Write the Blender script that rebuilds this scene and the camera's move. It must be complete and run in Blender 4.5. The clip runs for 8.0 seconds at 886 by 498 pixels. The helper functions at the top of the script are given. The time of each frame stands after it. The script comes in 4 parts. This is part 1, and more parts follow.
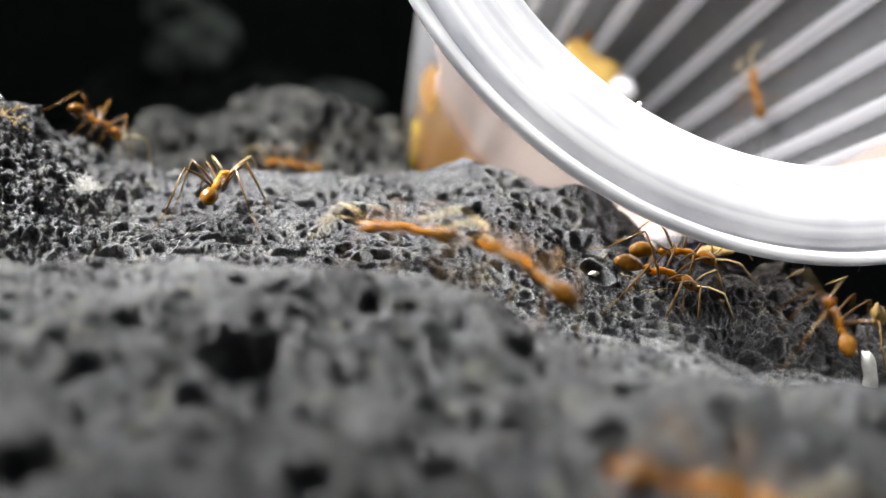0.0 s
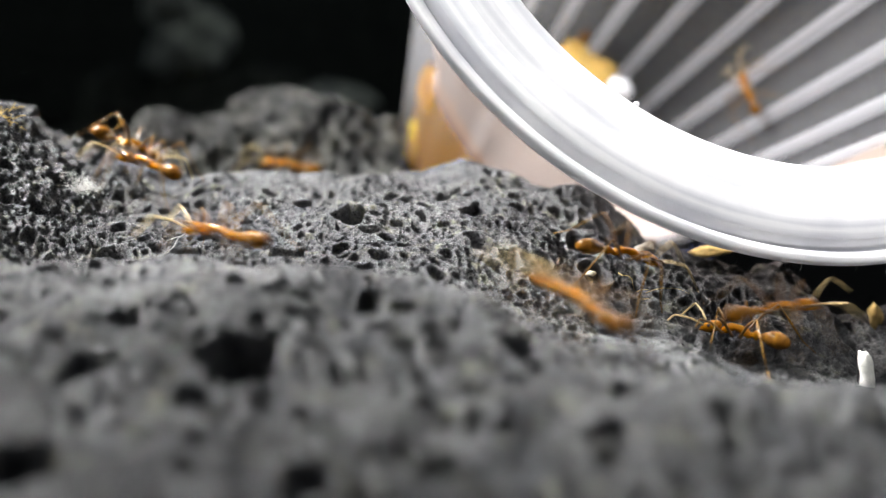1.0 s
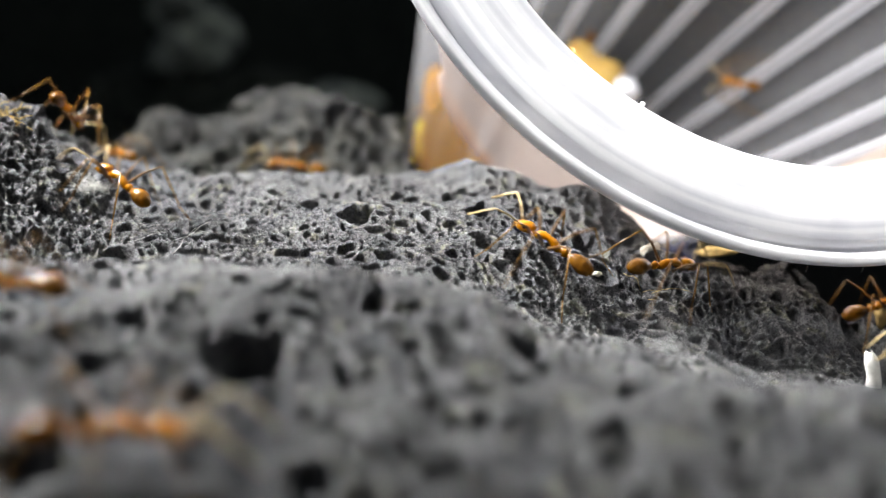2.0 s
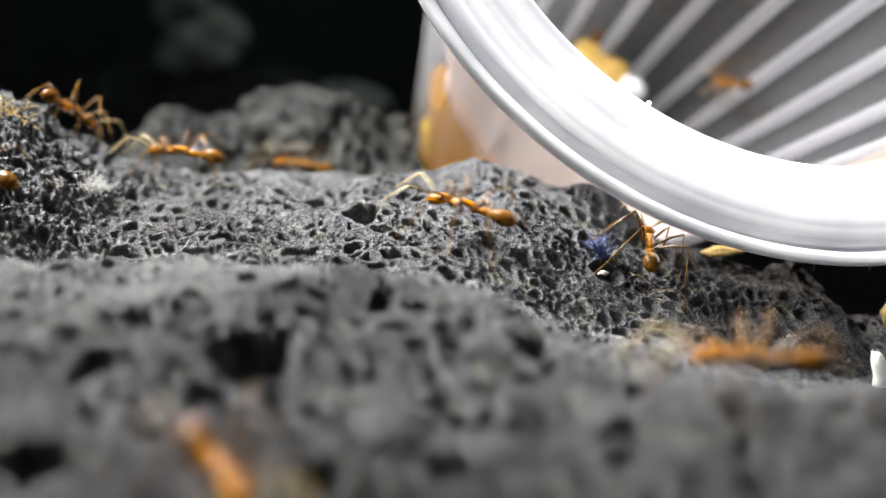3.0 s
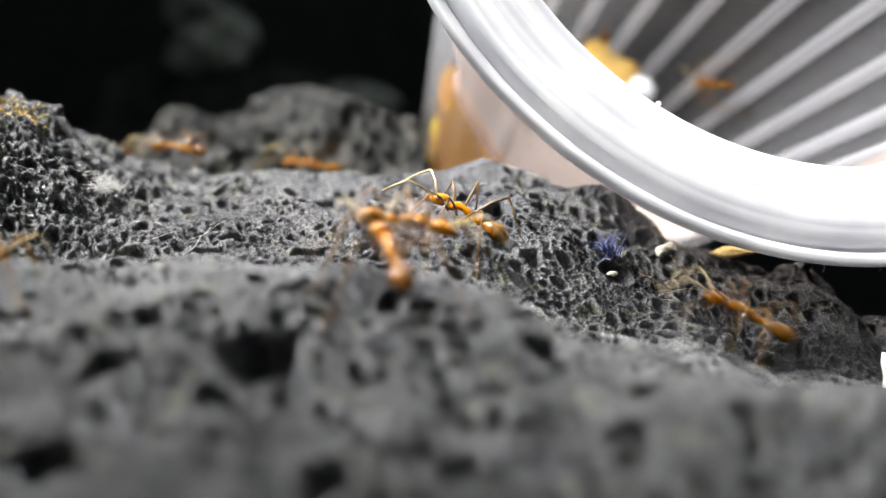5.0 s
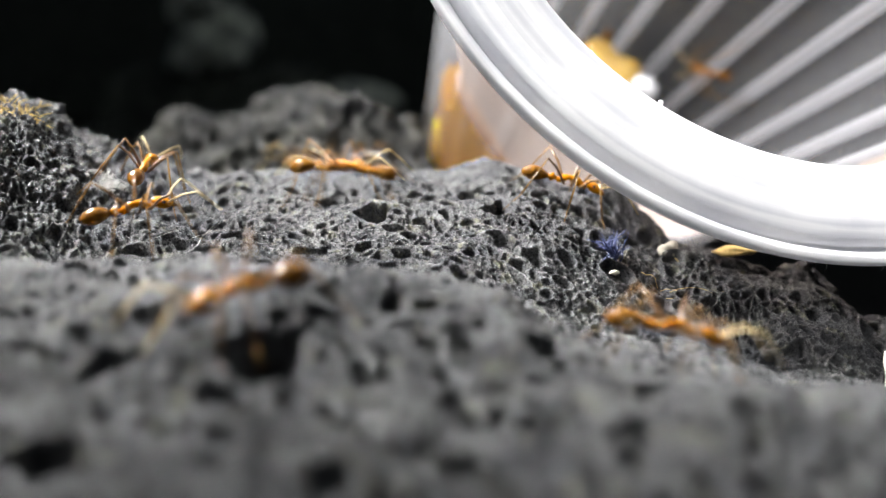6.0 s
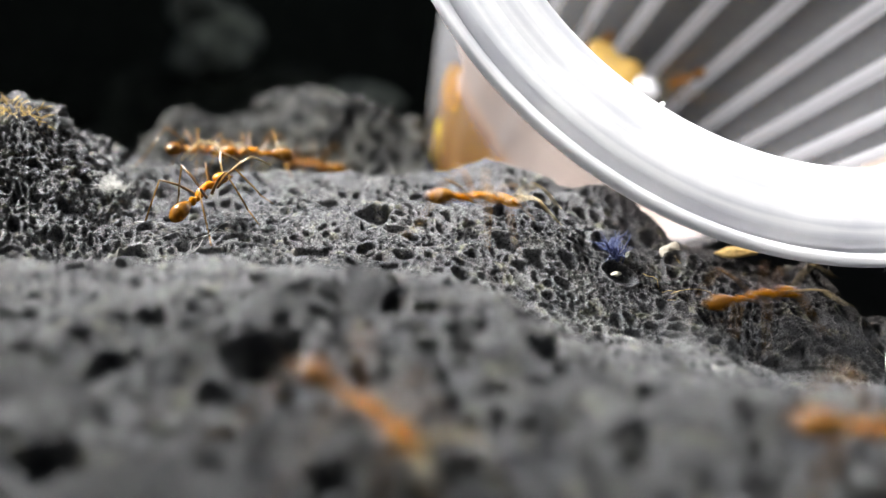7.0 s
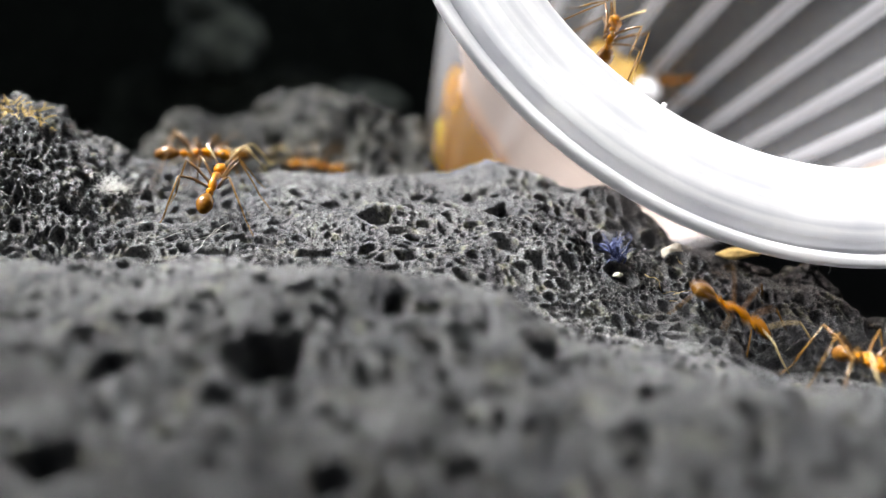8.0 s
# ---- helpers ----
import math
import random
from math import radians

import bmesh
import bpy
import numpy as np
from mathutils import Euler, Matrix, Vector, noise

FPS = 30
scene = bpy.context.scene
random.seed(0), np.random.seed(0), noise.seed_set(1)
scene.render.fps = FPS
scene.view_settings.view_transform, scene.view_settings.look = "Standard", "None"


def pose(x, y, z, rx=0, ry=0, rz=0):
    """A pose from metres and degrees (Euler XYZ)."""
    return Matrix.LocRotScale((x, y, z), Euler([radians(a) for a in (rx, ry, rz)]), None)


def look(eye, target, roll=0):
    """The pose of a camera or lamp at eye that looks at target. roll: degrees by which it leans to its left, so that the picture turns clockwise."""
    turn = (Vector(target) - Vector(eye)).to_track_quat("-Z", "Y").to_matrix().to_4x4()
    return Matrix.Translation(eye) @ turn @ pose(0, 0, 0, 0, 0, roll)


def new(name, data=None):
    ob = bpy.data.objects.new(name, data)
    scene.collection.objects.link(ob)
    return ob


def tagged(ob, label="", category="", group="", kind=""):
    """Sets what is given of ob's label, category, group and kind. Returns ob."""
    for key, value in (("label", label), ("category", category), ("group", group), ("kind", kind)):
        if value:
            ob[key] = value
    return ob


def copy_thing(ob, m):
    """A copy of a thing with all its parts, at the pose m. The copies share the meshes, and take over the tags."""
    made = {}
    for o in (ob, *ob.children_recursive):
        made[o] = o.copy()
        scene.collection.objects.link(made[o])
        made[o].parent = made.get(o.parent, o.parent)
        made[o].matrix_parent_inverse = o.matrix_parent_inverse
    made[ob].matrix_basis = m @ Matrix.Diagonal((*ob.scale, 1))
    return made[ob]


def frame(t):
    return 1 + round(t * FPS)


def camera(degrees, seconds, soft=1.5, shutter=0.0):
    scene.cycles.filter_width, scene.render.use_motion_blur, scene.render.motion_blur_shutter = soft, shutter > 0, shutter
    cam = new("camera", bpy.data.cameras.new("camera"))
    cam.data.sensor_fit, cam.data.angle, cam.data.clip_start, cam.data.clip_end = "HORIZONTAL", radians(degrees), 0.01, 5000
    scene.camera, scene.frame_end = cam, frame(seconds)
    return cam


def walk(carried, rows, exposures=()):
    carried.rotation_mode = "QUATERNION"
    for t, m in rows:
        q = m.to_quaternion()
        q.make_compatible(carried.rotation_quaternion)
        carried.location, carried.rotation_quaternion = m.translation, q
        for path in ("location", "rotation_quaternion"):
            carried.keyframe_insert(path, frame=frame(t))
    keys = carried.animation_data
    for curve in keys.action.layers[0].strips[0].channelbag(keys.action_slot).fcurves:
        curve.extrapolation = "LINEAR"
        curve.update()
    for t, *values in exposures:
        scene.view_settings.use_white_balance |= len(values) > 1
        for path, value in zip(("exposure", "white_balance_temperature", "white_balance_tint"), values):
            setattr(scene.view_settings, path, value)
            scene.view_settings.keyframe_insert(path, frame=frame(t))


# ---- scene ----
import functools

MM = 0.001
TILT = 9.6                      # degrees the lens looks down
EYE_Z = 8.1                     # millimetres above the rock
cam = camera(42.8, 8.0, soft=1.3, shutter=0.9)
cam.data.dof.use_dof, cam.data.dof.focus_distance, cam.data.dof.aperture_fstop = True, 0.0500, 37.0
cam.data.dof.aperture_blades = 0

# seconds, yaw in degrees, tilt change in degrees: a lens that drifts slowly to its left
DRIFT = [(0.0, -1.09, 0.0), (0.5, -1.26, 0.0), (1.0, -1.23, 0.0), (1.5, -1.09, 0.02), (1.7, -1.03, 0.02), (2.8, -0.69, -0.02),
         (3.0, -0.63, -0.03), (3.5, -0.40, -0.03), (4.0, -0.32, 0.0), (4.5, -0.23, 0.0), (4.7, -0.20, 0.0), (5.8, -0.07, -0.07),
         (6.0, -0.05, -0.07), (6.5, 0.0, 0.0), (7.0, 0.04, 0.0), (7.5, 0.10, 0.05), (8.0, 0.12, 0.05)]
walk(cam, [(t, pose(0, 0, EYE_Z * MM, 90 - TILT + dt, 0, yaw)) for t, yaw, dt in DRIFT])

# ---------------------------------------------------------------- light
world = bpy.data.worlds.new("night")
scene.world = world
world.use_nodes = True
world.node_tree.nodes["Background"].inputs["Color"].default_value = (0.8, 0.9, 1.0, 1)
world.node_tree.nodes["Background"].inputs["Strength"].default_value = 0.05


def area_lamp(name, eye, target, size, watts, colour, spread=180):
    data = bpy.data.lights.new(name, "AREA")
    data.shape, data.size, data.energy, data.color = "DISK", size, watts, colour
    data.spread = math.radians(spread)
    ob = new(name, data)
    ob.matrix_world = look(Vector(eye) * MM, Vector(target) * MM)
    return ob


# the film lamp high over the ledge
area_lamp("film_lamp", (-60, 70, 104), (8, 52, 0), 0.052, 0.106, (1.0, 0.99, 0.98), 46)
# unseen fill from the left front, added to brighten the crest by the cup
area_lamp("film_lamp", (-74, 2, 54), (9, 54, 0), 0.045, 0.0015, (1.0, 0.99, 0.97), 45)


def torch(eye, target, watts, cone):
    data = bpy.data.lights.new("torch", "SPOT")
    data.energy, data.spot_size, data.spot_blend, data.shadow_soft_size = watts, math.radians(cone), 1.0, 0.008
    ob = new("torch", data)
    ob.matrix_world = look(Vector(eye) * MM, Vector(target) * MM)
    return ob


# unseen spot behind the lens, added to brighten the cup's rim
torch((44, -46, 104), (22, 54, 15), 1.45, 19)
# unseen fill from the right, added for the right rock and the far stones
area_lamp("film_lamp", (64, 58, 110), (14, 50, 0), 0.040, 0.026, (0.97, 0.99, 1.0))
# ---------------------------------------------------------------- materials
def material(name):
    mat = bpy.data.materials.new(name)
    mat.use_nodes = True
    nodes = mat.node_tree.nodes
    return mat, nodes, mat.node_tree.links, nodes["Principled BSDF"]


def coords(nodes, links, scale):
    tc, mp = nodes.new("ShaderNodeTexCoord"), nodes.new("ShaderNodeMapping")
    mp.inputs["Scale"].default_value = (scale,) * 3
    links.new(tc.outputs["Object"], mp.inputs["Vector"])
    return mp.outputs["Vector"]


def noise_tex(nodes, links, vec, scale, detail=5, rough=0.6):
    n = nodes.new("ShaderNodeTexNoise")
    n.inputs["Scale"].default_value, n.inputs["Detail"].default_value, n.inputs["Roughness"].default_value = scale, detail, rough
    links.new(vec, n.inputs["Vector"])
    return n.outputs["Fac"]


def ramp(nodes, links, fac, stops):
    r = nodes.new("ShaderNodeValToRGB")
    while len(r.color_ramp.elements) < len(stops):
        r.color_ramp.elements.new(0.5)
    for e, (p, c) in zip(r.color_ramp.elements, stops):
        e.position, e.color = p, (*c, 1)
    links.new(fac, r.inputs["Fac"])
    return r.outputs["Color"]


def mix_colour(nodes, links, fac, a, b, mode="MIX"):
    m = nodes.new("ShaderNodeMix")
    m.data_type, m.blend_type = "RGBA", mode
    for sock, v in ((m.inputs["Factor"], fac), (m.inputs["A"], a), (m.inputs["B"], b)):
        if isinstance(v, (int, float)):
            sock.default_value = v
        elif isinstance(v, tuple):
            sock.default_value = (*v, 1)
        else:
            links.new(v, sock)
    return m.outputs["Result"]


def bump(nodes, links, height, strength, distance, bsdf):
    b = nodes.new("ShaderNodeBump")
    b.inputs["Strength"].default_value, b.inputs["Distance"].default_value = strength, distance
    links.new(height, b.inputs["Height"])
    links.new(b.outputs["Normal"], bsdf.inputs["Normal"])


def rock_material(name, dark, light, olive, gloss=0.7):
    mat, nodes, links, bsdf = material(name)
    v = coords(nodes, links, 1000)
    grain = noise_tex(nodes, links, v, 8.0, 6, 0.8)
    blot = noise_tex(nodes, links, v, 0.55, 5, 0.65)
    lich = noise_tex(nodes, links, v, 0.9, 6, 0.7)
    base = ramp(nodes, links, grain, [(0.38, dark), (0.50, tuple(0.6 * a + 0.4 * b for a, b in zip(dark, light))), (0.62, light)])
    big = ramp(nodes, links, blot, [(0.38, (0.55, 0.56, 0.62)), (0.62, (1.35, 1.35, 1.28))])
    base = mix_colour(nodes, links, 1.0, base, big, "MULTIPLY")
    broad = ramp(nodes, links, noise_tex(nodes, links, v, 0.24, 4, 0.6), [(0.36, (0.42, 0.42, 0.46)), (0.64, (1.45, 1.45, 1.38))])
    base = mix_colour(nodes, links, 1.0, base, broad, "MULTIPLY")
    mask = ramp(nodes, links, lich, [(0.56, (0, 0, 0)), (0.70, (0.6, 0.6, 0.6))])
    base = mix_colour(nodes, links, mask, base, olive)
    links.new(base, bsdf.inputs["Base Color"])
    rough = ramp(nodes, links, noise_tex(nodes, links, v, 14.0, 3, 0.6), [(0.36, (0.12,) * 3), (0.56, (0.58,) * 3)])
    links.new(rough, bsdf.inputs["Roughness"])
    bsdf.inputs["Specular IOR Level"].default_value = gloss
    cells = nodes.new("ShaderNodeTexVoronoi")
    cells.inputs["Scale"].default_value = 8.0
    links.new(v, cells.inputs["Vector"])
    pocks = ramp(nodes, links, cells.outputs["Distance"], [(0.12, (0, 0, 0)), (0.36, (1, 1, 1))])
    skin = mix_colour(nodes, links, 0.35, noise_tex(nodes, links, v, 15.0, 4, 0.8), pocks)
    bump(nodes, links, skin, 1.0, 0.0002, bsdf)
    return mat


ROCK = rock_material("vesicular_lava", (0.0055, 0.0056, 0.0078), (0.120, 0.121, 0.132), (0.22, 0.215, 0.13))
# the deep shade in the gap and below the ledge is put into this colour
SHADED_GROUND = rock_material("shaded_ground", (0.004, 0.004, 0.004), (0.018, 0.018, 0.018), (0.02, 0.02, 0.016), 0.1)
OLD_ROCK = rock_material("weathered_lava", (0.010, 0.010, 0.0108), (0.135, 0.135, 0.128), (0.17, 0.17, 0.132), 0.25)
FAR_ROCK = rock_material("far_lava", (0.03, 0.034, 0.03), (0.13, 0.145, 0.125), (0.16, 0.18, 0.13), 0.1)


def plain(name, colour, rough, spec=0.5, coat=0.0, sss=0.0):
    mat, nodes, links, bsdf = material(name)
    v = coords(nodes, links, 1000)
    n = noise_tex(nodes, links, v, 3.0, 4, 0.6)
    c = ramp(nodes, links, n, [(0.3, tuple(x * 0.75 for x in colour)), (0.7, tuple(min(1, x * 1.2) for x in colour))])
    links.new(c, bsdf.inputs["Base Color"])
    bsdf.inputs["Roughness"].default_value = rough
    bsdf.inputs["Specular IOR Level"].default_value = spec
    bsdf.inputs["Coat Weight"].default_value = coat
    bsdf.inputs["Coat Roughness"].default_value = 0.15
    if sss:
        bsdf.inputs["Subsurface Weight"].default_value = sss
        bsdf.inputs["Subsurface Radius"].default_value = (1.0, 0.6, 0.15)
        bsdf.inputs["Subsurface Scale"].default_value = 0.0003
    return mat


def glassy(mat, weight):
    """Thin chitin that lets light through."""
    bsdf = mat.node_tree.nodes["Principled BSDF"]
    bsdf.inputs["Transmission Weight"].default_value = weight
    bsdf.inputs["IOR"].default_value = 1.22


AMBER = plain("amber_chitin", (0.46, 0.175, 0.002), 0.24, 0.2, 0.0, 0.0)
glassy(AMBER, 0.35)
def varied(mat, pale):
    """Lets each piece lean towards a paler colour by its own random number."""
    nodes, links = mat.node_tree.nodes, mat.node_tree.links
    bsdf = nodes["Principled BSDF"]
    own = nodes.new("ShaderNodeObjectInfo")
    base = bsdf.inputs["Base Color"].links[0].from_socket
    links.new(mix_colour(nodes, links, own.outputs["Random"], base, pale), bsdf.inputs["Base Color"])
    return mat


BROWN = plain("brown_chitin", (0.12, 0.046, 0.007), 0.22, 0.16, 0.0, 0.0)
glassy(BROWN, 0.3)


def banded(mat, tip):
    """Paler seams between the plates of the gaster, and a paler underside to each."""
    nodes, links = mat.node_tree.nodes, mat.node_tree.links
    bsdf = nodes["Principled BSDF"]
    base = bsdf.inputs["Base Color"].links[0].from_socket
    w = nodes.new("ShaderNodeTexWave")
    w.inputs["Scale"].default_value, w.inputs["Distortion"].default_value = 0.66, 0.8
    links.new(coords(nodes, links, 1000), w.inputs["Vector"])
    seam = ramp(nodes, links, w.outputs["Fac"], [(0.60, (0, 0, 0)), (0.95, (0.75, 0.75, 0.75))])
    links.new(mix_colour(nodes, links, seam, base, tip), bsdf.inputs["Base Color"])


banded(BROWN, (0.24, 0.105, 0.012))
varied(BROWN, (0.20, 0.085, 0.008))
LEG = plain("straw_chitin", (0.18, 0.095, 0.018), 0.26, 0.5, 0.1)
FEELER = plain("pale_feeler", (0.50, 0.38, 0.18), 0.3, 0.5, 0.1)
THIGH = plain("thigh_chitin", (0.125, 0.060, 0.011), 0.28, 0.5, 0.1)
EYE_BLACK = plain("eye_black", (0.012, 0.008, 0.006), 0.15, 0.6)
PALE = plain("dry_straw", (0.62, 0.45, 0.16), 0.7)
WHITE = plain("white_flake", (0.78, 0.77, 0.72), 0.5)
STRAW = plain("dry_moss", (0.36, 0.25, 0.075), 0.8)
CHALK = plain("beige_grain", (0.42, 0.39, 0.32), 0.8)
BLUE = plain("blue_fibre", (0.05, 0.065, 0.16), 0.7)
FROTH = plain("white_froth", (0.7, 0.7, 0.72), 0.25, 0.6, 0.4)
JELLY = plain("yellow_jelly", (0.46, 0.29, 0.07), 0.25, 0.5, 0.5, 0.4)
FLUFF = plain("white_fluff", (0.5, 0.5, 0.48), 0.9)


def plastic(name, clear, shine, through_light, turned=False):
    mat, nodes, links, bsdf = material(name)
    v = coords(nodes, links, 1000)
    bsdf.inputs["Base Color"].default_value = (0.86, 0.86, 0.88, 1)
    bsdf.inputs["Roughness"].default_value = shine
    fine = noise_tex(nodes, links, v, 2.2, 5, 0.6)
    bump(nodes, links, fine, 0.12, 0.0002, bsdf)
    if turned:      # faint rings from the mould
        tc, flat, far = nodes.new("ShaderNodeTexCoord"), nodes.new("ShaderNodeVectorMath"), nodes.new("ShaderNodeVectorMath")
        flat.operation, far.operation = "MULTIPLY", "LENGTH"
        flat.inputs[1].default_value = (1000, 1000, 0)
        links.new(tc.outputs["Object"], flat.inputs[0])
        links.new(flat.outputs["Vector"], far.inputs[0])
        ring = nodes.new("ShaderNodeTexNoise")
        ring.noise_dimensions = "1D"
        ring.inputs["Scale"].default_value, ring.inputs["Detail"].default_value = 1.6, 6
        links.new(far.outputs["Value"], ring.inputs["W"])
        smear = noise_tex(nodes, links, v, 0.25, 3, 0.5)
        tone = mix_colour(nodes, links, 0.4, ring.outputs["Fac"], smear)
        links.new(ramp(nodes, links, tone, [(0.40, (0.54, 0.55, 0.59)), (0.56, (0.86, 0.86, 0.87))]), bsdf.inputs["Base Color"])
    trans = nodes.new("ShaderNodeBsdfTranslucent")
    trans.inputs["Color"].default_value = (0.88, 0.88, 0.90, 1)
    m1 = nodes.new("ShaderNodeMixShader")
    m1.inputs["Fac"].default_value = through_light
    links.new(bsdf.outputs["BSDF"], m1.inputs[1])
    links.new(trans.outputs["BSDF"], m1.inputs[2])
    see = nodes.new("ShaderNodeBsdfTransparent")
    see.inputs["Color"].default_value = (0.95, 0.95, 0.96, 1)
    m2 = nodes.new("ShaderNodeMixShader")
    m2.inputs["Fac"].default_value = clear
    links.new(m1.outputs["Shader"], m2.inputs[1])
    links.new(see.outputs["BSDF"], m2.inputs[2])
    links.new(m2.outputs["Shader"], nodes["Material Output"].inputs["Surface"])
    return mat


PLASTIC_WALL = plastic("frosted_plastic", 0.90, 0.3, 0.55)
PLASTIC_RIB = plastic("ribbed_plastic", 0.66, 0.3, 0.5)
PLASTIC_RIM = plastic("thick_frosted_plastic", 0.05, 0.28, 0.22, True)


def syrup(name, deep, bright):
    mat, nodes, links, bsdf = material(name)
    bsdf.inputs["Base Color"].default_value = (*deep, 1)
    bsdf.inputs["Roughness"].default_value = 0.12
    bsdf.inputs["Coat Weight"].default_value = 0.6
    trans = nodes.new("ShaderNodeBsdfTranslucent")
    trans.inputs["Color"].default_value = (*bright, 1)
    both = nodes.new("ShaderNodeMixShader")
    both.inputs["Fac"].default_value = 0.78
    links.new(bsdf.outputs["BSDF"], both.inputs[1])
    links.new(trans.outputs["BSDF"], both.inputs[2])
    links.new(both.outputs["Shader"], nodes["Material Output"].inputs["Surface"])
    return mat


SYRUP = syrup("amber_syrup", (0.56, 0.35, 0.0), (0.70, 0.45, 0.0))
# brighter copy of the syrup: the glow of light passing through is coloured in
GLOWING_SYRUP = syrup("glowing_syrup", (1.0, 0.80, 0.0), (1.0, 0.92, 0.0))
SMEAR = plastic("dried_syrup", 0.66, 0.3, 0.6)
for n_ in SMEAR.node_tree.nodes:
    if n_.type in ("BSDF_PRINCIPLED", "BSDF_TRANSLUCENT", "BSDF_TRANSPARENT"):
        n_.inputs[0].default_value = (0.975, 0.945, 0.92, 1) if n_.type == "BSDF_TRANSPARENT" else (0.93, 0.79, 0.70, 1)


# ---------------------------------------------------------------- forms
def interp(x, table):
    xs, ys = zip(*table)
    return np.interp(x, xs, ys)


def lens_to_world(v, point):
    p = math.radians(TILT)
    fwd, down = np.array([0, math.cos(p), -math.sin(p)]), np.array([0, -math.sin(p), -math.cos(p)])
    return v[0] * np.array([1.0, 0, 0]) + v[1] * down + v[2] * fwd + (np.array([0, 0, EYE_Z]) if point else 0)


RIM_C = lens_to_world((17.158, -19.014, 54.162), True)       # middle of the cup's mouth
RIM_A = lens_to_world((-0.2307, 0.3192, 1.0), False)
RIM_A = RIM_A / np.linalg.norm(RIM_A)                         # from mouth to base
CUP_L, WALL_R, BASE_R = 40.0, 16.6, 10.4


def cup_under(x, y):
    """Height of the cup's underside over (x, y), or a large number beside it."""
    c, a = RIM_C, RIM_A
    k = (WALL_R - BASE_R) / CUP_L
    dx, dy = x - c[0], y - c[1]
    # |q|^2 - s^2 = (r0 - k s)^2 with q = (dx, dy, w), s = a.q
    s0, az = a[0] * dx + a[1] * dy, a[2]
    r0 = WALL_R + 0.5
    A = 1 - az * az * (1 + k * k)
    B = -2 * s0 * az * (1 + k * k) + 2 * r0 * k * az
    C = dx * dx + dy * dy - s0 * s0 * (1 + k * k) + 2 * r0 * k * s0 - r0 * r0
    disc = B * B - 4 * A * C
    w = (-B - np.sqrt(np.maximum(disc, 0))) / (2 * A)
    s = s0 + az * w
    return np.where((disc > 0) & (s > 0.5) & (s < CUP_L + 1.5), c[2] + w, 1e3)


def form(x, y):
    """The rock's large form in millimetres."""
    z = interp(y, [(5, -4.5), (12, -3.6), (18, -2.8), (21, -2.3), (25, -1.65), (28, -1.2), (30, -0.85), (33, -0.25), (35, 0.1), (36.5, 0.35), (37.5, 0.4), (39.5, 0.2), (42, -0.2), (44.5, -0.6), (46, -0.5), (50, 0.4), (54, 1.1),
                   (58, 1.6), (61, 1.5), (65, 0.6), (70, -0.4), (82, -0.6), (92, -0.7), (97, -2.0), (130, -6)])
    near = interp(x, [(-40, 0), (0, 0), (2, -0.35), (4, -1.6), (6, -2.5), (9, -3.2), (11.5, -3.6), (14.8, -4.5), (18, -5.0), (30, -7)])
    far = interp(x, [(-40, 0), (1, 0), (4.5, -0.3), (7.7, -1.4), (10.1, -2.5), (12.5, -2.9), (15.3, -2.7), (17.6, -3.2), (19.2, -4.8), (20.2, -5.9), (21.2, -5.7), (30, -5.2)])
    on_near = interp(y, [(12, 0.1), (29, 0.15), (32, 0.4), (35, 0.8), (37, 1), (46, 1), (51, 0)])
    on_far = interp(y, [(46, 0), (51, 1), (70, 1), (80, 0.8)])
    z = z + near * on_near + far * on_far
    z = z + 0.5 * np.exp(-((x - 3.4) / 5.2) ** 2 - ((y - 59.5) / 4.8) ** 2)
    z = z + 0.7 * np.exp(-((x - 8.4) / 1.6) ** 2 - ((y - 57) / 2.5) ** 2)
    z = z + 0.80 * np.exp(-((x + 2.8) / 4.2) ** 2 - ((y - 36.5) / 3.0) ** 2)
    hump = interp(x, [(-40, 5.3), (-26, 5.1), (-21.6, 4.5), (-19.5, 4.0), (-17.6, 2.5), (-16.4, 1.1), (-14.8, 0.3), (-12, 0)])
    z = z + hump * np.where(y < 56, np.exp(-((y - 56) / 8.5) ** 2), np.exp(-((y - 56) / 9.0) ** 2))
    z = z - 1.8 * np.exp(-((x - 12.4) / 1.3) ** 2 - ((y - 48.2) / 1.3) ** 2)
    z = z - 34 * np.clip((x - 14.5) / 1.0, 0, 1) * np.clip((y - 55.2 + 1.8 * lattice(x / 1.7, y / 1.7, 71) + 0.8 * lattice(x / 0.6, y / 0.6, 72)) / 0.5, 0, 1)
    pit = np.clip((y - 60.5) / 3, 0, 1) * np.clip((x - 11) / 3, 0, 1)
    z = z - 36 * pit
    z = z + 1.7 * lattice(x / 2.3, y / 2.3, 83) * np.clip((x - 8) / 3, 0, 1) * np.clip((y - 43) / 3, 0, 1)
    side = np.clip((np.abs(x) - 34) / 14, 0, 1)
    z = z - 6 * side ** 2
    return np.minimum(z, cup_under(x, y) - 1.1)


def mound_form(x, y):
    """The stone behind the ledge, with its crest at 84 mm."""
    top = interp(x, [(-40, -5), (-30, -4), (-25.8, -0.6), (-22.4, 1.2), (-19.5, 3.9), (-16.5, 3.7), (-14.5, 3.9), (-12.3, 5.3), (-10.5, 5.8), (-8.5, 5.4), (-5.5, 4.1), (-3, 3.5), (0, 3.0), (16, 1)])
    rise = np.where(y < 84, np.exp(-((y - 84) / 7.5) ** 2), np.exp(-((y - 84) / 10) ** 2))
    return -5 + (top + 5) * rise


def support(x, y):
    return np.maximum(form(x, y), mound_form(x, y))


@functools.lru_cache(maxsize=None)
def lattice_table(seed):
    return np.random.RandomState(seed).rand(256, 256)


